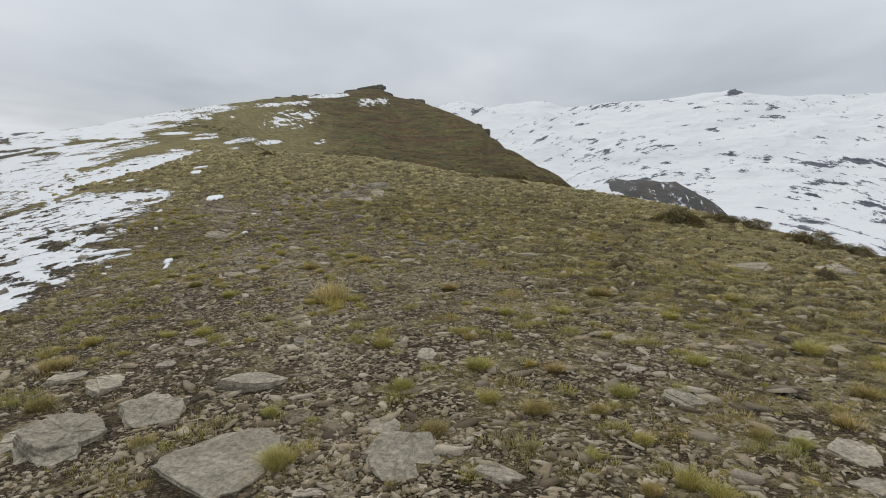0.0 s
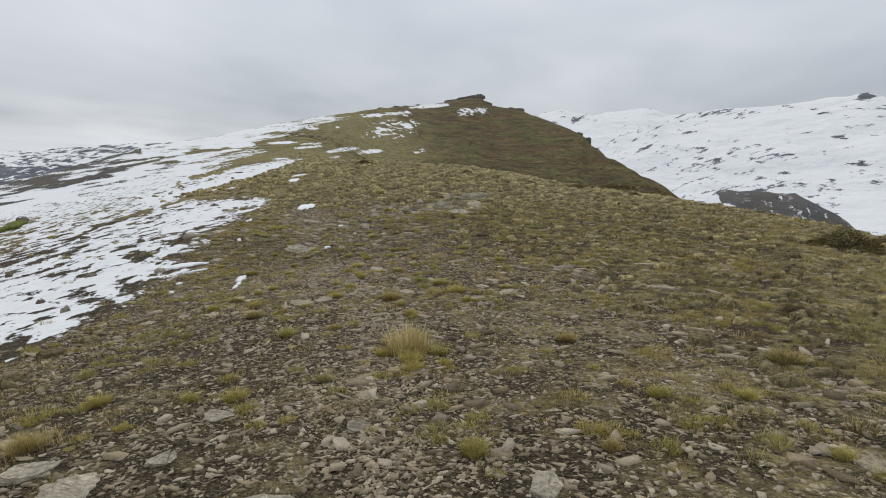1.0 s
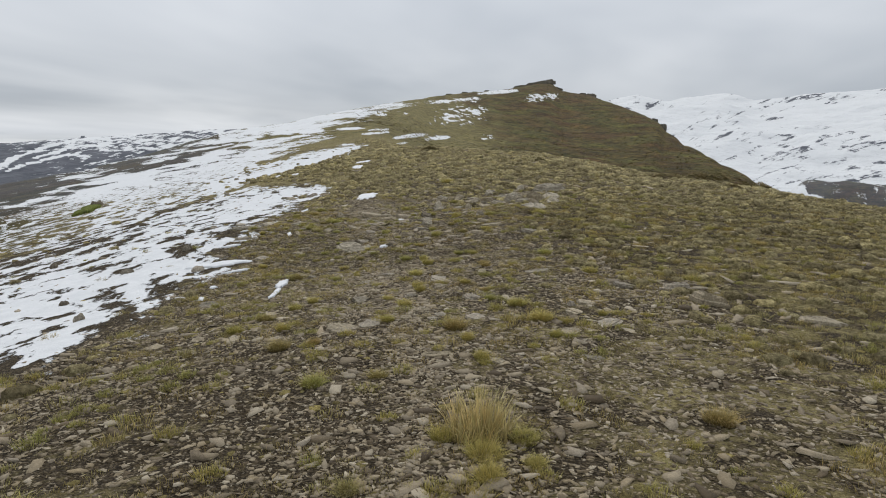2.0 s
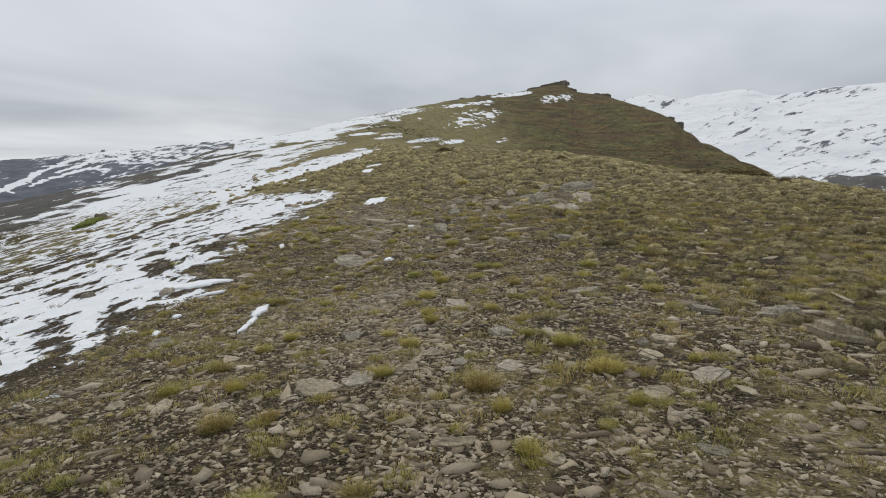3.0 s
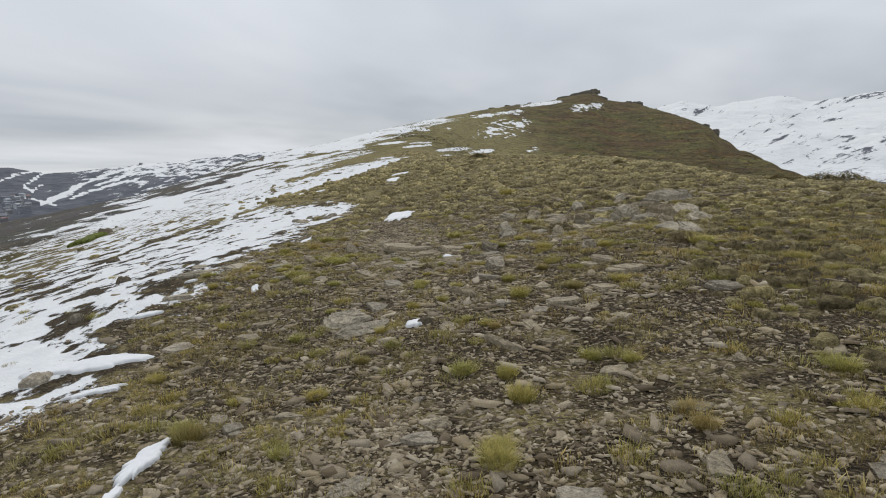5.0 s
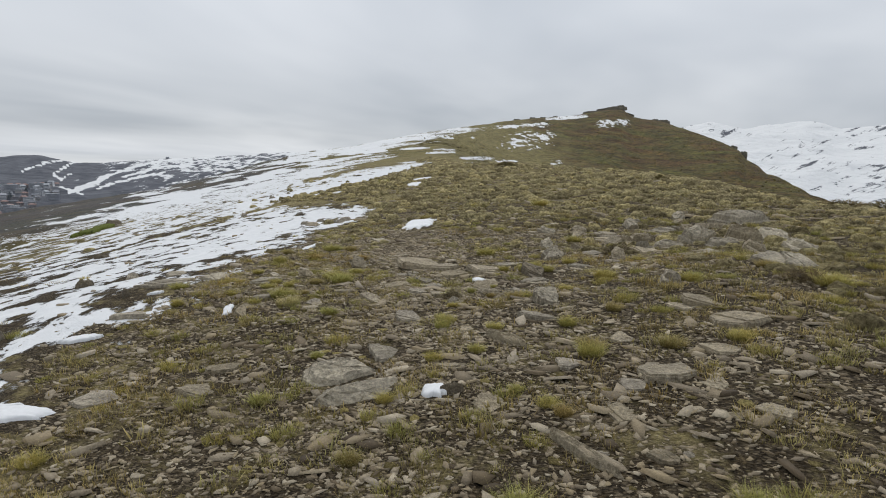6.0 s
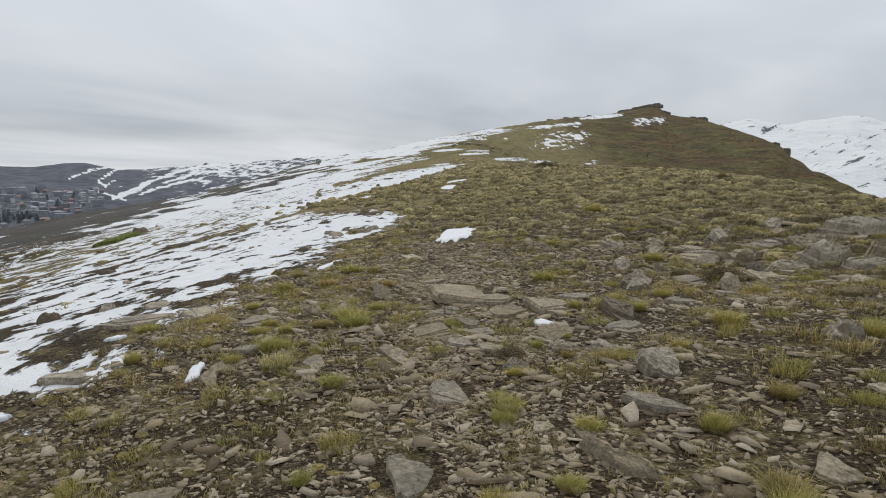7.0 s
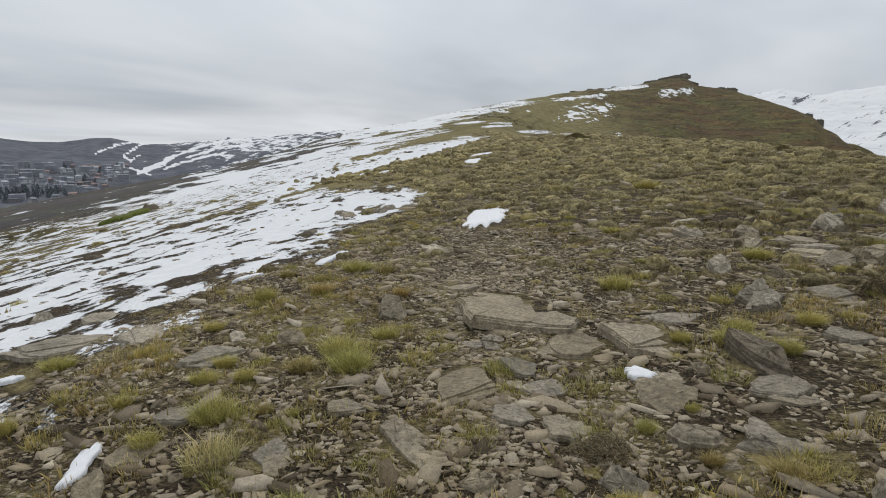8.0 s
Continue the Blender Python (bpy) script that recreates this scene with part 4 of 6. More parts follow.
SLABS_E = [
    (-2.99, 13.75, 0.16, 0.22, 0.05, -13), (-4.51, 13.91, 0.22, 0.15, 0.05, 19), (-5.32, 14.96, 0.31, 0.39, 0.07, 25), (-8.07, 14.56, 0.46, 0.42, 0.08, 20),
    (-5.01, 16.13, 0.25, 0.33, 0.06, 16), (-6.66, 13.05, 0.26, 0.31, 0.07, 59), (-6.03, 13.31, 0.32, 0.22, 0.06, 49), (-6.17, 13.67, 0.25, 0.20, 0.06, 46),
    (-3.17, 15.30, 0.24, 0.27, 0.06, -6), (-2.74, 20.82, 0.64, 0.86, 0.10, -5), (-4.30, 20.03, 0.42, 0.57, 0.09, 5), (-5.60, 20.71, 0.33, 0.45, 0.07, 12),
    (-3.33, 18.64, 0.43, 0.57, 0.09, -2), (-3.59, 18.13, 0.29, 0.39, 0.07, 0), (-3.00, 15.46, 0.29, 0.40, 0.07, -8), (-2.77, 15.00, 0.42, 0.45, 0.09, -12),
]
SLABS_F = [
    (-2.96, 14.35, 0.22, 0.30, 0.06, -11), (-3.26, 13.89, 0.28, 0.34, 0.07, -7), (-4.19, 15.01, 0.30, 0.22, 0.06, 9), (-4.47, 14.58, 0.09, 0.12, 0.05, 15),
    (-3.54, 14.50, 0.20, 0.21, 0.06, -1), (-8.86, 15.72, 0.58, 0.48, 0.09, 60), (-9.30, 16.35, 0.32, 0.43, 0.07, 57), (-8.31, 16.01, 0.32, 0.32, 0.07, 54),
    (-7.46, 15.83, 0.39, 0.30, 0.07, 48), (-7.06, 15.26, 0.21, 0.28, 0.06, 51), (-6.37, 15.09, 0.19, 0.24, 0.06, 43), (-6.33, 15.52, 0.19, 0.25, 0.06, 36),
    (-5.93, 15.41, 0.23, 0.31, 0.06, 30), (-6.95, 14.92, 0.26, 0.24, 0.06, 55), (-5.54, 16.09, 0.23, 0.26, 0.06, 16), (-5.58, 15.75, 0.19, 0.26, 0.06, 19),
]
SLABS_G = [
    (-5.36, 15.74, 0.25, 0.34, 0.06, 14), (-4.55, 16.38, 0.31, 0.31, 0.07, -5), (-5.57, 16.66, 0.39, 0.53, 0.08, 13), (-6.17, 17.20, 0.59, 0.80, 0.10, 20),
    (-5.24, 16.87, 0.43, 0.58, 0.09, 7), (-6.04, 16.62, 0.18, 0.18, 0.06, 21), (-6.73, 17.67, 0.23, 0.31, 0.06, 25), (-4.23, 17.10, 0.27, 0.37, 0.07, -9),
    (-5.70, 16.06, 0.11, 0.15, 0.05, 19), (-4.26, 19.41, 0.34, 0.46, 0.08, -5), (-7.59, 16.13, 0.12, 0.17, 0.05, 46), (-4.23, 17.99, 0.27, 0.32, 0.07, -7),
]
SLABS_H = [
    (-4.06, 14.68, 0.10, 0.07, 0.04, 1), (-4.69, 14.64, 0.12, 0.11, 0.06, 14), (-4.42, 14.51, 0.07, 0.05, 0.02, 9), (-4.55, 14.35, 0.06, 0.04, 0.02, 13),
    (-3.47, 12.95, 0.08, 0.06, 0.04, 5), (-3.23, 12.97, 0.13, 0.13, 0.06, -0), (-3.12, 13.01, 0.07, 0.05, 0.04, -3), (-2.93, 13.39, 0.10, 0.07, 0.03, -6),
    (-3.43, 10.54, 0.18, 0.13, 0.05, 26), (-3.82, 11.10, 0.19, 0.17, 0.06, 27), (-2.56, 9.65, 0.12, 0.09, 0.03, 18), (-2.64, 10.74, 0.15, 0.14, 0.06, 14),
    (-2.23, 11.43, 0.20, 0.19, 0.06, 7), (-1.96, 8.13, 0.27, 0.12, 0.06, 18), (-2.53, 9.53, 0.21, 0.19, 0.06, 19), (-1.09, 8.42, 0.12, 0.08, 0.03, 0),
    (-1.41, 8.01, 0.13, 0.12, 0.06, 7), (-2.62, 7.73, 0.11, 0.07, 0.03, 33), (-1.83, 7.92, 0.12, 0.09, 0.06, 16), (-0.67, 8.30, 0.17, 0.12, 0.05, -7),
]
SLABS_I = [
    (-5.87, 17.04, 0.60, 0.50, 0.06, 8), (-5.95, 16.02, 0.34, 0.46, 0.07, 12), (-4.61, 15.90, 0.20, 0.34, 0.05, 15), (-5.92, 15.37, 0.13, 0.44, 0.05, 48),
    (-6.30, 15.05, 0.20, 0.24, 0.05, 22), (-5.10, 17.30, 0.40, 0.30, 0.05, 30), (-5.75, 16.30, 0.28, 0.22, 0.05, -20), (-5.05, 16.30, 0.26, 0.30, 0.05, 40),
]
SLABS_J = [
    (-5.47, 20.32, 0.35, 0.26, 0.06, -19), (-4.21, 19.75, 0.48, 0.36, 0.06, -28), (-4.22, 19.18, 0.27, 0.20, 0.06, -23), (-3.63, 20.08, 0.46, 0.35, 0.06, -28),
    (-4.51, 16.21, 0.21, 0.16, 0.06, -2), (-4.24, 16.87, 0.17, 0.13, 0.06, -7), (-4.29, 17.88, 0.11, 0.08, 0.06, -22), (-4.17, 17.79, 0.11, 0.09, 0.06, -12),
    (-3.88, 17.38, 0.24, 0.18, 0.06, -15), (-6.43, 17.03, 0.19, 0.15, 0.06, 0), (-5.99, 16.52, 0.21, 0.16, 0.06, 0), (-6.13, 16.50, 0.14, 0.10, 0.06, 7),
    (-3.86, 16.55, 0.15, 0.12, 0.06, -6), (-4.01, 17.21, 0.13, 0.10, 0.06, -13), (-6.02, 20.86, 0.26, 0.20, 0.06, -21), (-3.22, 20.52, 0.28, 0.21, 0.06, -34),
    (-6.42, 17.48, 0.33, 0.25, 0.06, -2), (-7.87, 19.34, 0.44, 0.33, 0.06, -15),
    (-6.23, 25.82, 0.69, 0.51, 0.06, -41),
]
SLABS = SLABS_J + SLABS_I + SLABS_H + SLABS_A + SLABS_B + SLABS_C + SLABS_D + SLABS_E + SLABS_F + SLABS_G
BLOCKS_A = [
    (-0.90, 3.51, 0.22, 0.18, 0.07, 14), (-0.53, 3.87, 0.17, 0.15, 0.05, 8), (-1.70, 4.50, 0.10, 0.08, 0.03, 20), (-0.44, 2.73, 0.10, 0.09, 0.05, 9),
    (0.84, 2.61, 0.10, 0.09, 0.04, -18), (1.63, 3.03, 0.16, 0.14, 0.05, -28), (1.09, 2.77, 0.08, 0.07, 0.03, -22), (0.50, 10.40, 0.38, 0.32, 0.17, -3),
    (0.20, 10.98, 0.36, 0.30, 0.15, -1), (6.45, 9.62, 0.55, 0.47, 0.17, -34), (-2.08, 10.15, 0.28, 0.24, 0.08, 10), (-0.95, 9.95, 0.12, 0.10, 0.07, -7),
    (-2.86, 10.21, 0.19, 0.16, 0.06, 20), (-3.88, 12.11, 0.14, 0.12, 0.06, 22), (-3.61, 11.80, 0.17, 0.14, 0.06, 19), (-2.00, 12.68, 0.16, 0.13, 0.05, -12),
]
BLOCKS_B = [
    (-1.98, 14.26, 0.43, 0.37, 0.13, -9), (-4.92, 13.46, 0.46, 0.34, 0.12, 33), (-5.22, 13.72, 0.52, 0.44, 0.18, 35), (-2.22, 21.93, 0.63, 0.54, 0.19, -7),
    (-3.32, 16.16, 0.17, 0.15, 0.08, -3), (-3.76, 19.25, 0.38, 0.33, 0.11, 1), (-2.79, 18.59, 0.57, 0.48, 0.17, -6), (-2.35, 18.35, 0.35, 0.29, 0.10, -10),
    (-2.04, 17.80, 0.32, 0.27, 0.10, -13), (-3.34, 13.79, 0.10, 0.08, 0.05, -5), (-7.20, 16.20, 0.22, 0.19, 0.07, 41), (-7.23, 15.25, 0.09, 0.07, 0.05, 53),
    (-6.63, 14.85, 0.10, 0.08, 0.04, 52), (-5.53, 15.24, 0.19, 0.16, 0.07, 22), (-4.87, 15.80, 0.25, 0.22, 0.08, 2),
]
BLOCKS_C = [
    (-4.89, 16.46, 0.15, 0.13, 0.07, 2), (-4.74, 15.61, 0.10, 0.09, 0.04, -1), (-5.06, 15.37, 0.20, 0.17, 0.06, 8), (-4.64, 15.77, 0.22, 0.18, 0.08, -4),
    (-3.87, 21.15, 0.30, 0.25, 0.10, -7), (-3.84, 19.40, 0.23, 0.20, 0.12, -9), (-5.41, 21.15, 0.41, 0.35, 0.12, 5), (-6.27, 15.82, 0.09, 0.07, 0.03, 32),
]
BLOCKS_D = [
    (-3.72, 18.95, 0.25, 0.17, 0.20, -24), (-3.89, 19.13, 0.20, 0.14, 0.16, -27), (-5.29, 20.32, 0.41, 0.28, 0.19, -22), (-3.90, 20.41, 0.20, 0.14, 0.15, -33),
    (-4.50, 18.47, 0.20, 0.14, 0.11, -22), (-3.61, 18.32, 0.26, 0.19, 0.20, -20),
]
BLOCKS_E = [
    (-12.05, 23.50, 0.52, 0.40, 0.20, -31), (-11.62, 23.62, 0.46, 0.36, 0.16, 12), (-11.25, 23.80, 0.40, 0.30, 0.13, -50), (-11.80, 23.20, 0.36, 0.26, 0.10, 40),
    (-12.45, 23.80, 0.34, 0.28, 0.12, 5), (-11.10, 23.35, 0.28, 0.20, 0.08, 70), (-10.85, 23.95, 0.34, 0.24, 0.10, 20), (-12.20, 24.10, 0.26, 0.22, 0.09, -12),
]
BLOCKS = BLOCKS_E + BLOCKS_D + BLOCKS_A + BLOCKS_B + BLOCKS_C
UPRIGHT_A = [
    (-6.86, 14.66, 0.11, 0.07, 0.13, 43), (-4.25, 15.39, 0.22, 0.11, 0.21, 9), (-6.88, 16.84, 0.19, 0.09, 0.23, 30), (-3.95, 20.63, 0.23, 0.12, 0.21, 2),
    (-4.71, 19.76, 0.20, 0.10, 0.17, 7), (-3.26, 21.95, 0.22, 0.11, 0.19, -2), (-3.88, 17.54, 0.18, 0.09, 0.19, 3), (-4.65, 17.67, 0.23, 0.12, 0.19, -2),
    (-4.74, 20.21, 0.22, 0.11, 0.15, 0), (-4.91, 18.56, 0.18, 0.09, 0.18, 1),
]
UPRIGHT_B = [
    (-4.69, 19.70, 0.16, 0.08, 0.17, -20), (-4.62, 17.56, 0.18, 0.09, 0.17, -9), (-3.27, 21.08, 0.12, 0.06, 0.19, -36),
]
UPRIGHT = UPRIGHT_A + UPRIGHT_B
DARK_A = [
    (-1.72, 3.94, 0.15, 0.13, 0.08, 23), (-4.37, 13.49, 0.15, 0.14, 0.12, 19), (-4.62, 16.62, 0.46, 0.36, 0.15, -42),
]
DARK = DARK_A
TUFTS_A = [
    (-1.13, 6.30, 0.22, 0.13), (-0.49, 4.84, 0.21, 0.26), (-2.33, 5.66, 0.25, 0.13), (0.66, 5.88, 0.21, 0.14),
    (0.25, 4.98, 0.15, 0.10), (0.29, 4.23, 0.26, 0.14), (0.31, 3.60, 0.18, 0.17), (0.84, 4.17, 0.18, 0.10),
    (-0.25, 3.81, 0.18, 0.15), (-0.85, 2.91, 0.25, 0.16), (-1.08, 3.59, 0.15, 0.10), (-1.71, 3.20, 0.20, 0.11),
    (-0.03, 3.16, 0.19, 0.11), (1.78, 3.10, 0.19, 0.15), (0.97, 2.51, 0.13, 0.15), (1.18, 2.59, 0.19, 0.15),
    (0.67, 4.28, 0.13, 0.08), (1.21, 3.74, 0.24, 0.09), (1.28, 2.49, 0.18, 0.10), (-3.34, 5.53, 0.25, 0.13),
    (-1.20, 9.32, 0.32, 0.14), (-3.24, 4.78, 0.29, 0.13), (0.79, 2.86, 0.13, 0.09), (1.12, 3.06, 0.15, 0.09),
]
TUFTS_B = [
    (0.98, 3.46, 0.16, 0.08), (1.95, 3.00, 0.15, 0.11), (0.60, 3.45, 0.25, 0.10), (-0.92, 6.51, 0.17, 0.09),
    (-1.80, 6.04, 0.18, 0.08), (1.25, 5.97, 0.24, 0.11), (2.31, 5.84, 0.25, 0.11), (1.49, 5.15, 0.18, 0.08),
    (3.09, 4.79, 0.34, 0.11), (3.44, 6.88, 0.30, 0.13), (-2.67, 5.62, 0.18, 0.10), (-2.67, 7.36, 0.27, 0.12),
    (0.11, 7.32, 0.28, 0.11), (1.90, 7.01, 0.42, 0.14), (1.97, 4.38, 0.24, 0.09), (2.39, 3.33, 0.17, 0.11),
    (2.87, 3.82, 0.24, 0.14), (-2.83, 3.99, 0.25, 0.15), (-2.70, 9.00, 0.17, 0.12), (-1.97, 8.88, 0.30, 0.19),
    (-3.71, 8.70, 0.19, 0.15), (-4.23, 8.64, 0.20, 0.15), (-3.39, 8.09, 0.27, 0.16), (-1.77, 8.56, 0.16, 0.15),
]
TUFTS_C = [
    (-3.12, 8.23, 0.15, 0.13), (-1.53, 9.91, 0.30, 0.13), (-1.86, 10.04, 0.16, 0.16), (-4.12, 9.67, 0.21, 0.12),
    (-4.09, 10.07, 0.22, 0.11), (-2.83, 10.48, 0.20, 0.14), (-3.17, 11.34, 0.27, 0.13), (-0.62, 9.64, 0.13, 0.11),
    (-1.01, 8.79, 0.17, 0.12), (-2.33, 11.97, 0.23, 0.11), (-3.72, 12.51, 0.26, 0.13), (-5.28, 11.61, 0.20, 0.12),
    (-2.78, 9.74, 0.23, 0.12), (-4.19, 9.15, 0.25, 0.13), (-0.82, 11.62, 0.27, 0.12), (-1.52, 12.59, 0.27, 0.11),
    (-0.06, 13.88, 0.30, 0.13), (-5.14, 11.52, 0.27, 0.20), (-4.64, 12.16, 0.20, 0.12), (-3.22, 12.07, 0.23, 0.18),
    (-3.39, 12.41, 0.19, 0.17), (-3.21, 11.49, 0.22, 0.11), (-2.90, 12.71, 0.20, 0.12), (-4.39, 11.37, 0.17, 0.11),
]
TUFTS_D = [
    (-4.60, 12.74, 0.16, 0.09), (-3.80, 13.39, 0.17, 0.08), (-5.22, 12.04, 0.15, 0.08), (-3.22, 14.36, 0.25, 0.11),
    (-3.71, 14.30, 0.25, 0.11), (-4.74, 13.38, 0.16, 0.11), (-6.22, 12.34, 0.20, 0.12), (-2.27, 11.79, 0.19, 0.11),
    (-2.64, 12.64, 0.17, 0.10), (-2.04, 16.05, 0.39, 0.14), (-3.10, 16.17, 0.26, 0.15), (-4.92, 14.80, 0.23, 0.12),
    (-6.87, 15.25, 0.28, 0.17), (-6.03, 14.83, 0.22, 0.11), (-3.69, 14.14, 0.24, 0.15), (-3.95, 14.77, 0.19, 0.13),
    (-3.66, 15.14, 0.19, 0.11), (-4.90, 14.66, 0.15, 0.12), (-3.70, 13.28, 0.14, 0.10), (-4.48, 14.68, 0.18, 0.08),
    (-6.80, 16.13, 0.34, 0.11), (-3.89, 16.46, 0.30, 0.11), (-4.02, 13.58, 0.13, 0.08), (-5.52, 13.25, 0.18, 0.09),
]
TUFTS_E = [
    (-2.83, 14.52, 0.20, 0.12), (-4.69, 13.99, 0.18, 0.11), (-5.58, 13.95, 0.14, 0.08), (-4.17, 15.86, 0.16, 0.09),
    (-4.77, 16.85, 0.28, 0.12), (-2.44, 16.78, 0.27, 0.14), (-7.24, 15.54, 0.20, 0.10), (-7.04, 15.63, 0.17, 0.10),
    (-6.58, 15.94, 0.34, 0.15), (-6.84, 15.84, 0.22, 0.08), (-7.29, 15.73, 0.17, 0.10), (-7.07, 17.28, 0.16, 0.13),
    (-7.77, 17.21, 0.28, 0.14), (-8.03, 18.06, 0.38, 0.16), (-8.13, 16.94, 0.24, 0.19), (-6.97, 14.98, 0.17, 0.11),
    (-6.69, 16.44, 0.21, 0.09), (-7.92, 16.23, 0.17, 0.10), (-8.38, 15.46, 0.25, 0.12), (-4.52, 16.76, 0.19, 0.13),
    (-4.75, 17.11, 0.22, 0.13), (-5.03, 16.85, 0.14, 0.11), (-5.05, 15.79, 0.12, 0.09), (-4.80, 15.61, 0.10, 0.10),
]
TUFTS_F = [
    (-4.56, 15.58, 0.21, 0.09), (-4.90, 16.02, 0.08, 0.07), (-6.66, 15.37, 0.10, 0.08), (-6.51, 15.39, 0.08, 0.07),
    (-7.42, 15.20, 0.12, 0.08), (-7.79, 14.84, 0.17, 0.14), (-6.11, 20.33, 0.27, 0.13), (-5.35, 22.03, 0.33, 0.19),
    (-5.59, 17.92, 0.35, 0.13), (-4.38, 17.29, 0.23, 0.11), (-4.65, 19.15, 0.33, 0.13), (-15.95, 35.03, 0.60, 0.31),
    (-8.60, 22.90, 0.39, 0.15), (-7.98, 24.88, 0.56, 0.17), (-7.71, 18.06, 0.26, 0.15), (-8.55, 17.69, 0.22, 0.13),
    (-6.42, 24.96, 0.60, 0.17),
]
TUFTS_G = [
    (-1.20, 6.52, 0.30, 0.14), (-1.48, 6.70, 0.22, 0.13), (-1.02, 6.78, 0.24, 0.13),
    (-2.94, 10.72, 0.23, 0.14), (-2.02, 10.49, 0.15, 0.08), (-3.09, 10.03, 0.17, 0.05), (-2.34, 10.85, 0.18, 0.11),
    (-1.54, 8.05, 0.17, 0.15), (-1.17, 8.44, 0.13, 0.10), (-2.24, 7.58, 0.19, 0.08), (-4.45, 14.16, 0.16, 0.10),
    (-5.04, 15.27, 0.13, 0.07),
]
TUFTS = TUFTS_G + TUFTS_A + TUFTS_B + TUFTS_C + TUFTS_D + TUFTS_E + TUFTS_F
TALL_TUFTS_A = [
    (-1.28, 6.77, 0.40, 0.30), (-6.57, 14.98, 0.24, 0.15),
]
TALL_TUFTS = TALL_TUFTS_A


# x, y, width, depth, height, yaw, lean of the outcrop beside the walk
OUTCROP = [
    (-2.98, 19.0, 0.46, 0.40, 0.36, 10, 6), (-2.50, 18.95, 0.52, 0.44, 0.42, 34, -7), (-2.72, 18.62, 0.42, 0.32, 0.24, -15, 4), (-2.30, 21.30, 1.10, 0.60, 0.36, 14, -10), (-2.38, 18.25, 0.42, 0.36, 0.25, 30, 6), (-2.15, 17.10, 0.62, 0.45, 0.15, -12, 3),
    (-3.34, 18.62, 0.42, 0.34, 0.20, 25, 14), (-3.76, 19.26, 0.42, 0.34, 0.22, 4, -8), (-1.90, 18.30, 0.52, 0.44, 0.26, 40, 3), (-3.28, 16.08, 0.24, 0.20, 0.22, 12, 12),
    (-3.18, 22.33, 0.30, 0.24, 0.24, 0, -8), (-3.99, 20.80, 0.36, 0.28, 0.28, 20, 8), (-3.05, 19.20, 0.50, 0.40, 0.20, -20, -6), (-3.0, 20.3, 0.55, 0.40, 0.16, 8, 5),
    (-2.05, 19.4, 0.55, 0.45, 0.24, 60, -5), (-3.45, 20.2, 0.45, 0.34, 0.14, 35, 5), (-4.02, 19.05, 0.40, 0.30, 0.12, -8, 6), (-2.9, 17.9, 0.34, 0.28, 0.12, 22, -7),
]


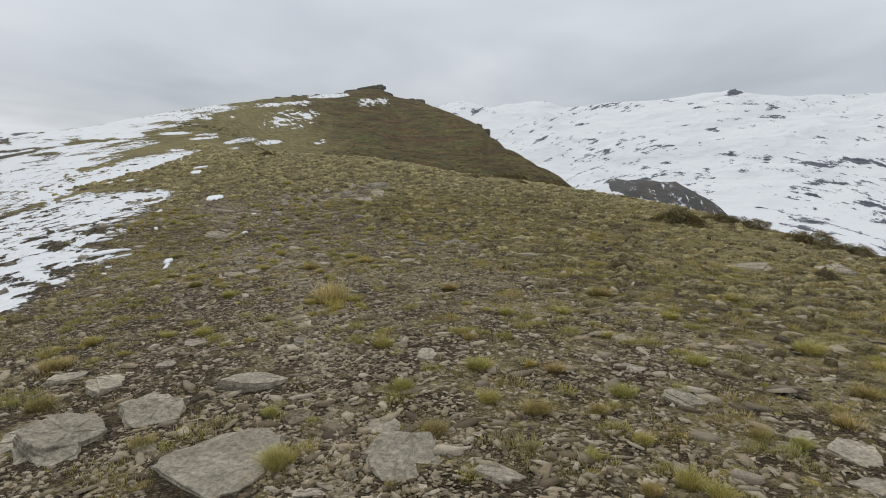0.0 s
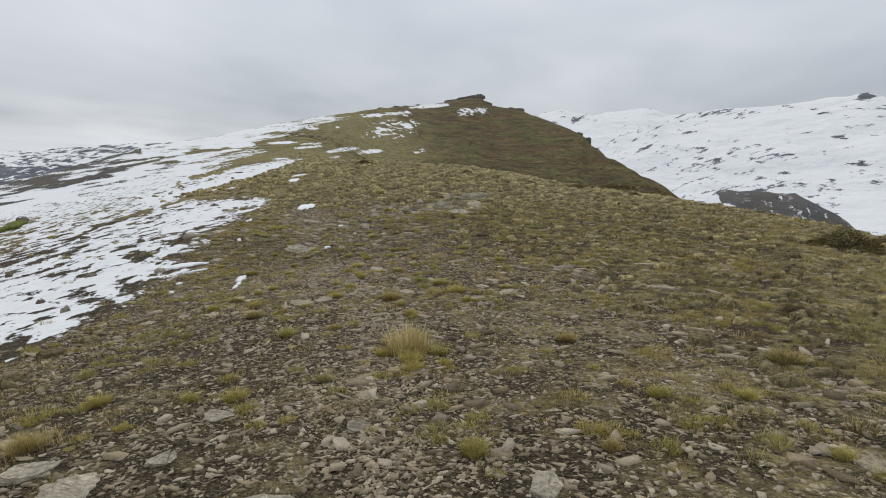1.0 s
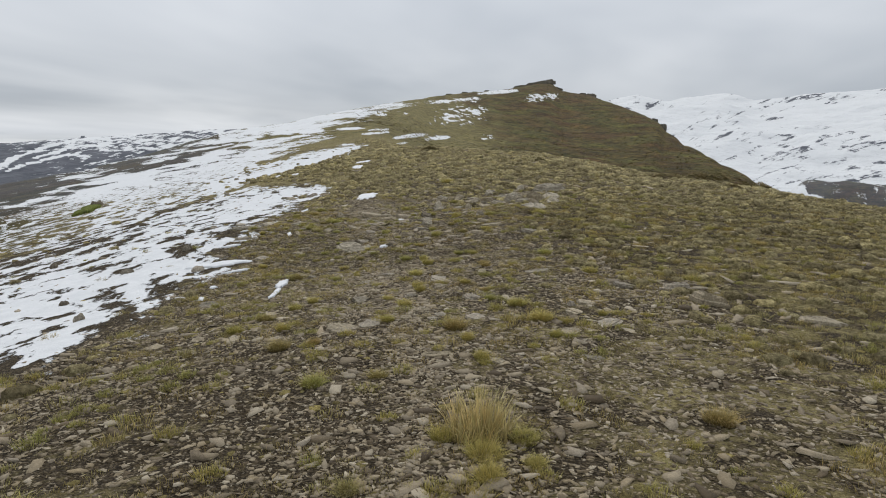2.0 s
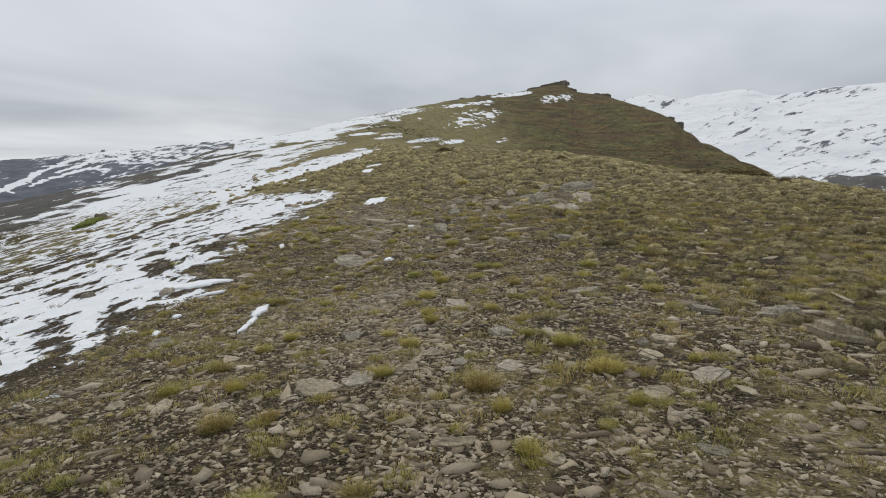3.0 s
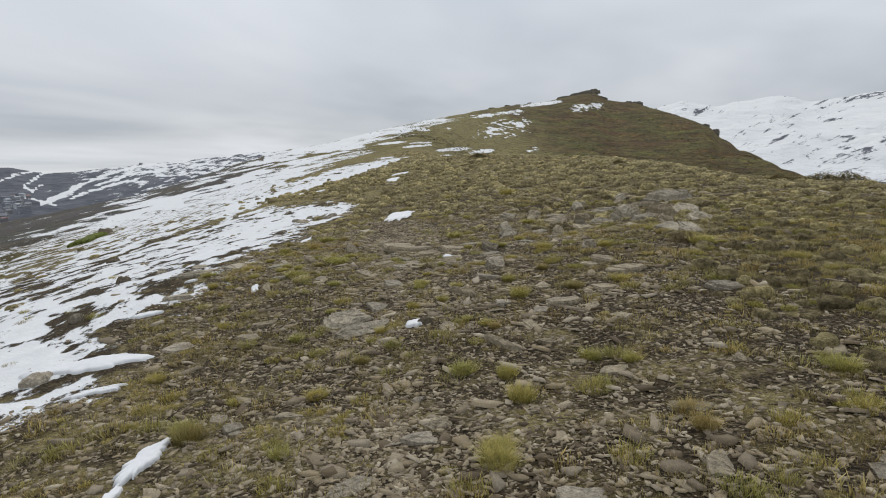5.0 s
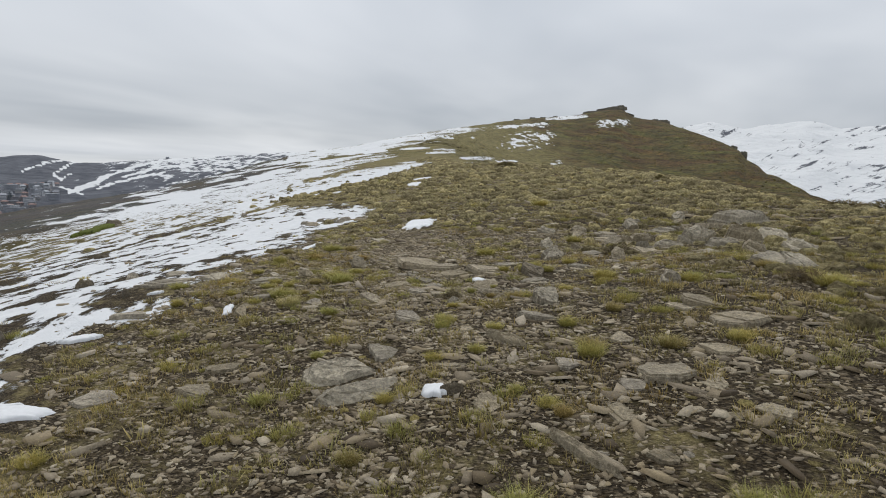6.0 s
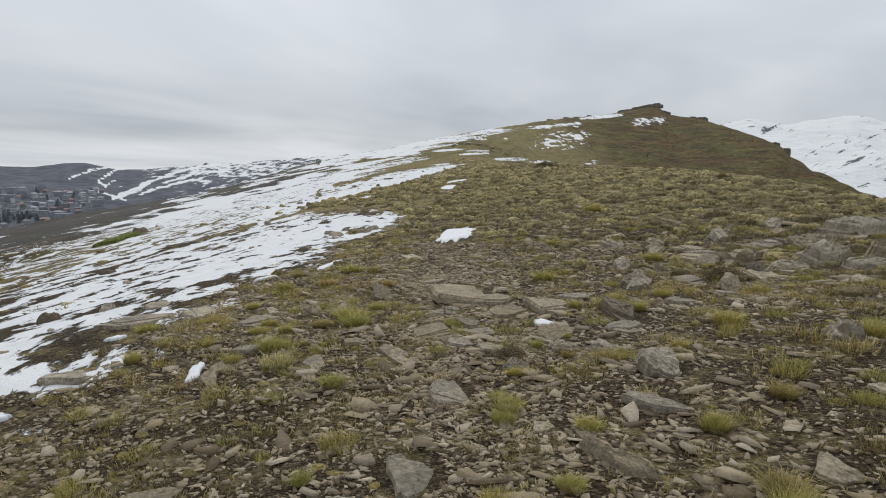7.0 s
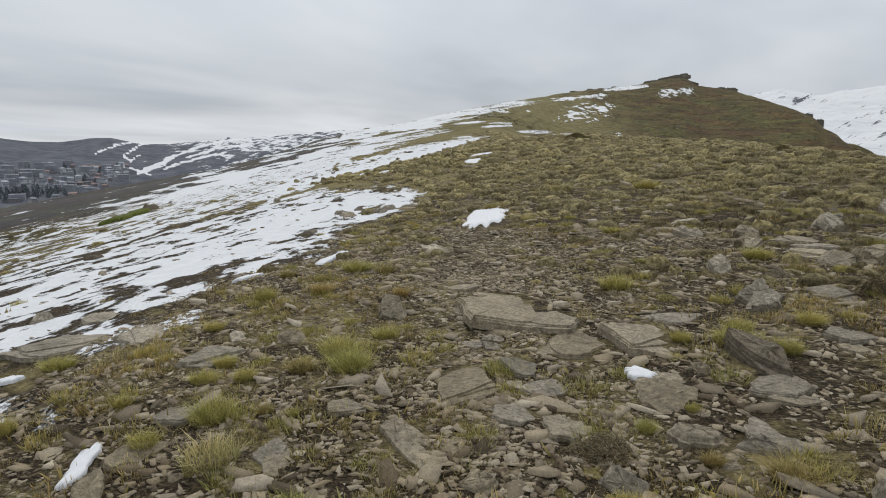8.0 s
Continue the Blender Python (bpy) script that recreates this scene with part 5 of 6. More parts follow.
def rocks():
    rng = random.Random(7)
    for i, (x, y, w, d, h, yaw) in enumerate(SLABS):
        mat, tone = (TAN, "tan") if rng.random() < (0.35 if y < 6 else 0.6) else (GREY, "grey")
        if y < 4.6 or x < -7.3:
            mat, tone = PALE_SLAB, "pale grey"
        ob = new("rock", slab_mesh("rock", w * 1.1, d * 1.08, h * (0.36 if w > 0.3 else 0.34), 100 + i, mat, 3 if w > 0.3 else 2, 0.13))
        place(ob, x, y, yaw + rng.uniform(-20, 20), 0.008)
        tagged(ob, f"flat {tone} schist slab lying in the gravel" if w > 0.25 else f"small flat {tone} stone lying in the gravel", "rock", "rocks on the ridge")
    for i, (x, y, w, d, h, yaw) in enumerate(BLOCKS):
        if i >= len(BLOCKS_E + BLOCKS_D) and x > -3.9 and y > 16.9:
            continue
        mat, tone = (TAN, "tan") if rng.random() < 0.6 else (GREY, "grey")
        if w > 0.4:
            mat, tone, h = PALE_SLAB, "pale grey", h * 0.7
        ob = new("rock", slab_mesh("rock", w * 1.1, d * 1.1, h * 0.62, 300 + i, mat, 2, 0.28, 0.03, 0.80))
        place(ob, x, y, yaw + rng.uniform(-30, 30), 0.015, rx=rng.uniform(3, 18))
        tagged(ob, f"angular {tone} rock standing proud of the turf", "rock", "rocks on the ridge")
    for i, (x, y, w, d, h, yaw, lean) in enumerate(OUTCROP):
        mat, tone = (TAN, "tan") if i % 3 == 1 else (PALE_SLAB, "pale grey")
        ob = new("rock", slab_mesh("rock", w * 1.15, d * 1.15, h * (0.55 if h > 0.3 else 0.45), 400 + i, mat, 2, 0.2, 0.03, 0.80))
        place(ob, x, y, yaw, 0.02, rx=15 + lean * 0.5, ry=lean)
        tagged(ob, f"large weathered {tone} boulder of the low rock outcrop" if h > 0.2 else f"broken {tone} slab of the low rock outcrop", "rock", "outcrop rocks on the ridge")
    for i, (x, y, w, d, h, yaw) in enumerate(UPRIGHT):
        ob = new("rock", slab_mesh("rock", w * 1.1, h * 1.4, d * 0.42, 500 + i, PALE_SLAB if i % 2 else TAN, 2, 0.1, 0.02, 0.93))
        place(ob, x, y, yaw + rng.uniform(-15, 15), -0.22 * h, rx=rng.uniform(26, 46), ry=rng.uniform(-16, 16))
        tagged(ob, "leaning pale grey slab set edgewise in the ground" if i % 2 else "leaning tan slab set edgewise in the ground", "rock", "rocks on the ridge")
    for i, (x, y, w, d, h, yaw) in enumerate(DARK):
        ob = new("rock", slab_mesh("rock", w * 1.25, d * 0.6, h * 0.55, 600 + i, DARK_STONE, 4, 0.3, 0.05))
        place(ob, x, y, yaw, 0.02)
        tagged(ob, "dark mossy broken rock in the gravel", "rock", "rocks on the ridge")

    for i, (x, y, length, wide, tall, yaw) in enumerate(((-4.30, 14.37, 0.40, 0.075, 0.06, -27), (-3.55, 12.93, 0.60, 0.05, 0.045, -41))):
        ob = new("rock", rock_mesh("rock", length, wide, tall, 700 + i, TAN, 0.06, 0.7, 0.2, 0.4, 8))
        place(ob, x, y, yaw, 0.008)
        tagged(ob, "long thin splinter of tan schist lying in the gravel", "rock", "rocks on the ridge")


rocks()


# ---- grass tufts that stand out ----
def tuft_mesh(name, count, mat, seed, thick, upright, base=0.7):
    rng = np.random.default_rng(seed)
    one = np.ones(1)
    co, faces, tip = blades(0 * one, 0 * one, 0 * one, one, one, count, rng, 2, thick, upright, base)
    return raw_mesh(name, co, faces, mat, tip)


def tufts():
    rng = random.Random(11)
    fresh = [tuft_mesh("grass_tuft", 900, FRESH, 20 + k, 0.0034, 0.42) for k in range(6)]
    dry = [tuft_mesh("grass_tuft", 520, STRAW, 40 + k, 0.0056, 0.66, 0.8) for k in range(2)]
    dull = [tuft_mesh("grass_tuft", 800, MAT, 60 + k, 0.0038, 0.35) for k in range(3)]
    for i, (x, y, w, h) in enumerate(TUFTS):
        worn = rng.random() < 0.22
        ob = new("grass_tuft", rng.choice(dull if worn else fresh))
        z = float(ground_at(x, y)[0])
        ob.matrix_world = pose(x, y, z, 0, 0, rng.uniform(0, 360)) @ Matrix.Diagonal((w * 0.98, w * 0.88, min(max(0.8 * h, 0.40 * w), 0.66 * w), 1))
        tagged(ob, "dull olive tuft of mountain grass among stones" if worn else "yellow-green tuft of mountain grass among stones", "grass tuft", "grass tufts on the ridge")
    for i, (x, y, w, h) in enumerate(TALL_TUFTS):
        ob = new("grass_tuft", dry[i % 2])
        ob.matrix_world = pose(x, y, float(ground_at(x, y)[0]), 0, 0, 40 * i) @ Matrix.Diagonal((w * 1.15, w * 1.15, h * (1.2 if i == 0 else 0.85), 1))
        tagged(ob, "tall straw-coloured tuft of dry grass", "grass tuft", "grass tufts on the ridge")


tufts()


# ---- snow patches ----
def snow_mesh(px, py, length, width, bearing, seed, tall):
    """A thin ragged sheet that follows the ground."""
    n, rings = 88, ((1.06, -0.6), (1.0, 0.35), (0.95, 0.8), (0.8, 1.0), (0.5, 1.05), (0.2, 1.1))
    rad = [0.98 + 0.42 * noise.noise(Vector((math.cos(k * math.tau / n) * 1.3 + seed, math.sin(k * math.tau / n) * 1.3, 0.3)))
           + (0.24 if length > 0.7 else 0.34) * noise.noise(Vector((math.cos(k * math.tau / n) * 3.2 + seed, math.sin(k * math.tau / n) * 3.2, 2.3)))
           + (0.22 if length > 0.7 else 0.26) * min(1, length / 0.6) * noise.noise(Vector((math.cos(k * math.tau / n) * 7.5 + seed, math.sin(k * math.tau / n) * 7.5, 5.3))) for k in range(n)]
    c, s = math.cos(radians(90 + bearing)), math.sin(radians(90 + bearing))
    flat = []
    for f, z in rings:
        for k in range(n):
            u, v = math.cos(k * math.tau / n) * rad[k] * f * length / 2, math.sin(k * math.tau / n) * rad[k] * f * width / 2
            flat.append((u * c - v * s, u * s + v * c, z))
    flat.append((0, 0, 1.1))
    flat = np.array(flat)
    base = float(ground_at(px, py)[0])
    co = np.stack([flat[:, 0], flat[:, 1], ground_at(px + flat[:, 0], py + flat[:, 1]) - base + flat[:, 2] * tall], -1)
    k = np.arange(n)
    quads = np.concatenate([np.stack([r * n + k, r * n + (k + 1) % n, (r + 1) * n + (k + 1) % n, (r + 1) * n + k], -1) for r in range(len(rings) - 1)])
    last = (len(rings) - 1) * n
    return raw_mesh("snow_patch", co, [quads, np.stack([last + k, last + (k + 1) % n, np.full(n, len(co) - 1)], -1)], SNOW, None, True), base


# x, y, length along the bearing, width across it, bearing (left of north)
SNOW_PATCHES = [
    (-8.32, 22.0, 2.4, 0.60, 20), (-13.3, 32.6, 1.5, 0.55, 24), (-14.0, 35.0, 1.1, 0.85, 24), (-5.22, 11.24, 0.50, 0.14, 14), (-5.06, 10.86, 0.34, 0.09, 22), (-4.96, 10.56, 0.34, 0.08, 16),
    (-6.02, 10.46, 0.22, 0.10, 40), (-6.30, 11.10, 0.16, 0.10, 40), (-8.85, 18.75, 0.70, 0.16, 8), (-9.06, 17.70, 0.40, 0.16, 5), (-18.5, 33.5, 1.3, 0.5, 30),
    (-17.0, 32.7, 1.0, 0.42, 28), (-4.48, 13.50, 0.17, 0.13, 60), (-7.12, 14.79, 0.27, 0.09, 30), (-5.17, 16.35, 0.16, 0.10, 70), (-7.30, 12.60, 1.00, 0.30, -66),
    (-6.62, 12.08, 0.34, 0.08, -50), (-6.48, 12.12, 0.18, 0.07, -70), (-7.93, 13.92, 0.40, 0.14, -60), (-8.50, 15.24, 0.17, 0.08, -60),
]


def snow_patches():
    for i, (x, y, length, width, bearing) in enumerate(SNOW_PATCHES):
        me, base = snow_mesh(x, y, length, width, bearing, 3 + i * 1.7, 0.030 if width > 0.12 else 0.022)
        ob = new("snow_patch", me)
        ob.location = (x, y, base)
        tagged(ob, "small patch of leftover snow on the stony turf", "snow patch", "leftover snow patches")


snow_patches()


def snow_stones():
    """Dark stones that poke out of the snow, and the green bank of moss beside one of them."""
    rng = random.Random(31)
    spots = [(-30.9, 33.2, 1.1, 0.24)]
    while len(spots) < 30:
        y = rng.uniform(9, 44)
        east, west = float(np.interp(y, SNOW_Y, SNOW_EAST)), float(np.interp(y, SNOW_WEST_Y, SNOW_WEST))
        spots.append((east - 0.4 - (east - west) * rng.random() ** 1.5 * 0.7, y, rng.uniform(0.14, 0.36) * (0.7 + y / 50), rng.uniform(0.04, 0.09)))
    for i, (x, y, w, h) in enumerate(spots):
        ob = new("rock", rock_mesh("rock", w, w * 0.7, h, 800 + i, GREY if i % 3 else DARK_STONE, 0.15, 0.6, 0.4, 0.4, 5))
        place(ob, x, y, rng.uniform(0, 180), 0.01)
        tagged(ob, "grey schist rock poking out of the snow" if i % 3 else "dark schist rock poking out of the snow", "rock", "rocks in the snow")
    moss = cushion_material("green_moss", (0.045, 0.060, 0.014), (0.115, 0.135, 0.030), (0.20, 0.215, 0.060), 14.0)
    for x, y, length, width in ((-28.7, 30.4, 5.4, 1.0), (-30.0, 31.9, 2.6, 0.9)):
        me, base = snow_mesh(x, y, length, width, 40, x, 0.16)
        me.materials[0] = moss
        ob = new("moss_bank", me)
        ob.location = (x, y, base)
        tagged(ob, "bright green bank of moss at the edge of the snow", "moss", "moss in the snow")


snow_stones()

# ---- shrubs ----
def shrub_mesh(name, seed, leaves=4800, mat=None):
    """A low rounded cushion of many short twigs over a few limbs."""
    rng = np.random.default_rng(seed)
    n = leaves
    a, u = rng.uniform(0, 2 * np.pi, n), rng.uniform(0.05, 1, n)
    lump = 1 + 0.22 * np.sin(3 * a + seed) + 0.12 * np.sin(7 * a + 2 * seed)
    r = np.sqrt(1 - u ** 2) * 0.5 * lump * rng.uniform(0.75, 1.03, n)
    x, y, z = r * np.cos(a), r * np.sin(a), u * (0.8 + 0.2 * np.sin(2 * a + seed)) * rng.uniform(0.7, 1.05, n)
    d = np.stack([np.cos(a) * (1 - u * 0.6), np.sin(a) * (1 - u * 0.6), 0.3 + u], -1) + rng.normal(0, 0.5, (n, 3))
    d /= np.linalg.norm(d, axis=1)[:, None]
    side = np.cross(d, rng.normal(0, 1, (n, 3)))
    side /= np.linalg.norm(side, axis=1)[:, None]
    length, wide = rng.uniform(0.025, 0.065, n)[:, None], rng.uniform(0.006, 0.014, n)[:, None]
    p = np.stack([x, y, z], -1)
    co = np.stack([p - side * wide, p + side * wide, p + d * length + side * wide * 0.4, p + d * length - side * wide * 0.4], 1).reshape(-1, 3)
    b = np.arange(n) * 4
    tip = np.tile([0.1, 0.1, 0.9, 0.9], n)
    return raw_mesh(name, co, [np.stack([b, b + 1, b + 2, b + 3], -1)], mat or HEATH, tip)


def limb_mesh(seed):
    rng = random.Random(seed)
    bm = bmesh.new()
    for k in range(9):
        a = rng.uniform(0, math.tau)
        p, q = Vector((0, 0, -0.1)), Vector((math.cos(a) * rng.uniform(0.15, 0.42), math.sin(a) * rng.uniform(0.15, 0.42), rng.uniform(0.4, 0.85)))
        m = p.lerp(q, 0.5) + Vector((rng.uniform(-0.08, 0.08), rng.uniform(-0.08, 0.08), 0.08))
        last = None
        for c, w in ((p, 0.022), (m, 0.015), (q, 0.006)):
            ring = [bm.verts.new((c.x + math.cos(j * 2.1) * w, c.y + math.sin(j * 2.1) * w, c.z)) for j in range(3)]
            if last:
                for j in range(3):
                    bm.faces.new((last[j], last[(j + 1) % 3], ring[(j + 1) % 3], ring[j]))
            last = ring
    me = bpy.data.meshes.new("limbs")
    bm.to_mesh(me)
    bm.free()
    me.materials.append(DARK_STONE)
    return me


SHRUBS = [
    (5.75, 14.5, 1.3, 0.42), (7.2, 15.6, 0.9, 0.26), (7.9, 15.3, 1.0, 0.25), (8.4, 13.5, 1.2, 0.38), (9.1, 13.0, 0.8, 0.26), (9.0, 11.6, 1.1, 0.20), (9.1, 10.3, 0.7, 0.18),
    (2.0, 35.0, 2.0, 0.34), (4.2, 37.0, 2.4, 0.55), (6.2, 36.0, 1.8, 0.45), (2.75, 9.05, 0.34, 0.16), (5.84, 8.95, 0.42, 0.2), (-5.16, 15.57, 0.24, 0.10), (-11.6, 40.0, 0.9, 0.3),
    (-4.0, 33.0, 0.7, 0.25), (3.4, 26.0, 0.6, 0.22), (-2.2, 16.2, 0.34, 0.14), (-3.9, 18.1, 0.4, 0.16),
]


def shrubs():
    forms = [shrub_mesh("foliage", 5 + k) for k in range(4)]
    brown = shrub_mesh("foliage", 9, 5000, DRY)
    limbs = [limb_mesh(k) for k in range(2)]
    for i, (x, y, w, h) in enumerate(SHRUBS):
        z = float(ground_at(x, y)[0])
        ob = new("shrub")
        ob.matrix_world = pose(x, y, z - 0.02, 0, 0, 57 * i) @ Matrix.Diagonal((w, w, h, 1))
        for nm, me in (("foliage", brown if w < 0.45 else forms[i % 4]), ("limbs", limbs[i % 2])):
            c = new(nm, me)
            c.parent = ob
        tagged(ob, "small dry brown cushion plant among the stones" if w < 0.45 else "low dark olive-brown cushion shrub on the stony turf", "shrub", "cushion shrubs on the ridge")


shrubs()


# ---- loose stones, gravel and turf: too many to count ----
WALK_X, WALK_Y = np.array([0.3, 0.0, -0.5, -1.7, -3.2, -4.8, -6.5, -8.0, -10.0]), np.array([-3, 0, 3, 7, 10.4, 13.4, 18, 24, 45])


def scatter(rng, n, half, y0, y1, near=0.0):
    """Places across a strip along the walk; near pulls them towards it."""
    y = rng.uniform(y0, y1, n)
    u = rng.uniform(-1, 1, n)
    u = np.sign(u) * np.abs(u) ** (1 + near)
    return np.interp(y, WALK_Y, WALK_X) + u * half, y


PATH_X, PATH_Y = np.array([-6.3, -6.55, -6.85, -7.5, -8.2, -9.8, -11.2]), np.array([16.5, 17.5, 18.3, 19.6, 21.5, 24.4, 27])


def trodden(x, y):
    """1 on the faint path of grit that leads on along the ridge."""
    return np.exp(-((x - np.interp(y, PATH_Y, PATH_X)) / 0.42) ** 2) * smooth(15.5, 17, y) * (1 - smooth(25, 28, y))


def beside(x, y):
    """0 on the trodden line, 1 well beside it."""
    return smooth(0.7, 3.2, np.abs(x - np.interp(y, WALK_Y, WALK_X) + 0.3)) * smooth(3, 9, y)


def in_snow(x, y):
    return (x < np.interp(y, SNOW_Y, SNOW_EAST) + 0.2) & (x > np.interp(y, SNOW_WEST_Y, SNOW_WEST))


def on_rock(x, y):
    hit = np.zeros(len(x), bool)
    for px, py, length, wide, bearing in SNOW_PATCHES:
        c, s = math.cos(radians(bearing)), math.sin(radians(bearing))
        u, v = (x - px) * c + (y - py) * s, (y - py) * c - (x - px) * s
        hit |= (u / (0.55 * wide)) ** 2 + (v / (0.55 * length)) ** 2 < 1
    for px, py, w, d, h, yaw in SLABS + BLOCKS + UPRIGHT + DARK + [r[:6] for r in OUTCROP]:
        c, s = math.cos(radians(yaw)), math.sin(radians(yaw))
        u, v = (x - px) * c + (y - py) * s, (y - py) * c - (x - px) * s
        hit |= (u / (0.46 * w)) ** 2 + (v / (0.46 * d)) ** 2 < 1
    return hit


def loose():
    rng = np.random.default_rng(3)

    def field(name, n, half, y0, y1, lo, hi, near, label, power=2.0, clear=0.0, **kw):
        x, y = scatter(rng, n, half, y0, y1, near)
        far_off = np.abs(x - np.interp(y, WALK_Y, WALK_X)) > clear * (1 - smooth(17, 21, y))
        x, y, n = x[far_off], y[far_off], int(far_off.sum())
        ok = ~(in_snow(x, y) & (rng.uniform(0, 1, n) < 0.95)) & ~on_rock(x, y)
        x, y = x[ok], y[ok]
        bare = fbm(x / 1.4, y / 1.4, 3, 201) - 0.30 * beside(x, y)
        ok = rng.uniform(-1.6, 0.35, len(x)) < bare
        x, y = x[ok], y[ok]
        size = lo + (hi - lo) * rng.uniform(0, 1, len(x)) ** power
        co, faces = chips(x, y, ground_at(x, y) + size * 0.04, size, rng, **kw)
        ob = new(name, raw_mesh(name, co, faces, CHIPS))
        return tagged(ob, label, "gravel", kind="stuff")

    # the stones beside the walk, one by one
    forms = []
    one = np.zeros(1)
    for k in range(14):
        co, faces = chips(one, one, one, np.ones(1), rng, corners=6, flat=0.07, tilt=0.0)
        forms.append(raw_mesh("stone", co, faces, STONES))
    x, y = scatter(rng, 420, 3.4, 2.0, 18.0, 0.0)
    ok = ~in_snow(x, y) & ~on_rock(x, y)
    z = ground_at(x, y)
    for k, (px, py, pz) in enumerate(list(zip(x[ok], y[ok], z[ok]))[:290]):
        ob = new("stone", forms[k % 14])
        s = 0.05 + 0.08 * rng.uniform() ** 2
        ob.matrix_world = pose(px, py, pz + 0.012, rng.normal(0, 8), rng.normal(0, 8), rng.uniform(0, 360)) @ Matrix.Diagonal((s, s, s, 1))
        ob.parent = ground

    field("gravel", 240000, 3.8, 0.2, 21.0, 0.014, 0.058, 0.4, "brown and grey slate gravel between the tufts", 2.4, corners=4, flat=0.06, tilt=0.17, long=1.8)
    field("stone_chips", 26000, 8.0, -2.5, 25.0, 0.035, 0.14, 0.35, "flat grey and tan slate chips on the ridge", 3.6, corners=5, flat=0.06, tilt=0.13, long=2.0)
    field("scattered_stones", 7500, 15.0, -3.0, 50.0, 0.07, 0.22, -0.25, "scattered flat schist stones in the turf", 2.8, 3.0, corners=5, flat=0.06, tilt=0.12)
    field("far_stones", 3600, 14.0, 20.0, 46.0, 0.08, 0.30, 0.0, "pale flat stones in the turf of the ridge top", 2.6, corners=5, flat=0.06, tilt=0.12)


loose()


def turf():
    rng = np.random.default_rng(4)

    def field(name, n, half, y0, y1, wlo, whi, tall, count, segments, thick, mat, near, label, cut=0.0):
        x, y = scatter(rng, n, half, y0, y1, near)
        ok = ~(in_snow(x - 0.3, y) & (rng.uniform(0, 1, n) < 0.985)) & ~on_rock(x, y)
        green = fbm(x / 1.1, y / 1.1, 3, 211) + 0.5 * fbm(x / 6, y / 6, 2, 215) + 0.22 * smooth(-3, 5, x) + 0.15 * smooth(14, 26, y) + 0.30 * beside(x, y) - 0.9 * trodden(x, y)
        ok &= green > rng.uniform(-0.6, 0.45, n) + cut
        x, y = x[ok], y[ok]
        w = rng.uniform(wlo, whi, len(x))
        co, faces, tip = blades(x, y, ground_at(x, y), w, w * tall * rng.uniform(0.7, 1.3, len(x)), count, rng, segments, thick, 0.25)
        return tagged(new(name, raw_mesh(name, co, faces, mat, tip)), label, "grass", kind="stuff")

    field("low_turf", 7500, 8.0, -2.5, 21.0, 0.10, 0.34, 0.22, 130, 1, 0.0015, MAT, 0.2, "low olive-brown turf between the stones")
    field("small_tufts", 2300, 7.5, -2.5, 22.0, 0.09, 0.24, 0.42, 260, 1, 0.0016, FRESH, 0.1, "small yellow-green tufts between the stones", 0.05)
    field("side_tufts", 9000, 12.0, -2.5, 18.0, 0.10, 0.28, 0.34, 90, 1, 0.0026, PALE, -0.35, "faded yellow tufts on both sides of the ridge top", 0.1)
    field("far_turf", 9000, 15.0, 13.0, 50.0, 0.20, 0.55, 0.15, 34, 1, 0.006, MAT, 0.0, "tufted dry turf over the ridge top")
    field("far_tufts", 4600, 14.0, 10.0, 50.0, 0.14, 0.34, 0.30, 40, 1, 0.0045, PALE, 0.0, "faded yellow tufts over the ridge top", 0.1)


turf()


def dome_mesh(name, x, y, z, size, tall, mat, rng, sides=6):
    """Ragged low cushions, each an island."""
    n = len(x)
    a = (np.arange(sides)[None] + rng.uniform(-0.3, 0.3, (n, sides))) * math.tau / sides
    lobe = rng.uniform(0.34, 0.62, (n, sides))
    ring = []
    for s, h in ((1.0, -0.35), (0.95, 0.55), (0.62, 0.95)):
        q = size[:, None] * s * lobe
        ring.append(np.stack([x[:, None] + np.cos(a) * q, y[:, None] + np.sin(a) * q, z[:, None] + tall[:, None] * h * rng.uniform(0.7, 1.25, (n, sides))], -1))
    top = np.stack([x, y, z + tall * rng.uniform(0.8, 1.1, n)], -1)[:, None]
    co = np.concatenate([*ring, top], 1).reshape(-1, 3)
    m = 3 * sides + 1
    k = (np.arange(n) * m)[:, None]
    j = np.arange(sides)[None]
    j2 = (j + 1) % sides
    side = np.concatenate([np.stack([k + j + o, k + j2 + o, k + j2 + o + sides, k + j + o + sides], -1).reshape(-1, 4) for o in (0, sides)])
    cap = np.stack([k + 2 * sides + j, k + 2 * sides + j2, k + 3 * sides + 0 * j], -1).reshape(-1, 3)
    tip = np.tile(np.r_[np.zeros(sides), np.full(sides, 0.5), np.full(sides, 0.75), 0.85], n)
    return raw_mesh(name, co, [side, cap], mat, tip, True)


CUSHION = cushion_material("turf_cushion", (0.085, 0.066, 0.028), (0.200, 0.165, 0.068), (0.33, 0.278, 0.128), 60.0)
FAR_CUSHION = cushion_material("tussock_turf", (0.094, 0.076, 0.041), (0.288, 0.245, 0.133), (0.50, 0.430, 0.248), 16.0)


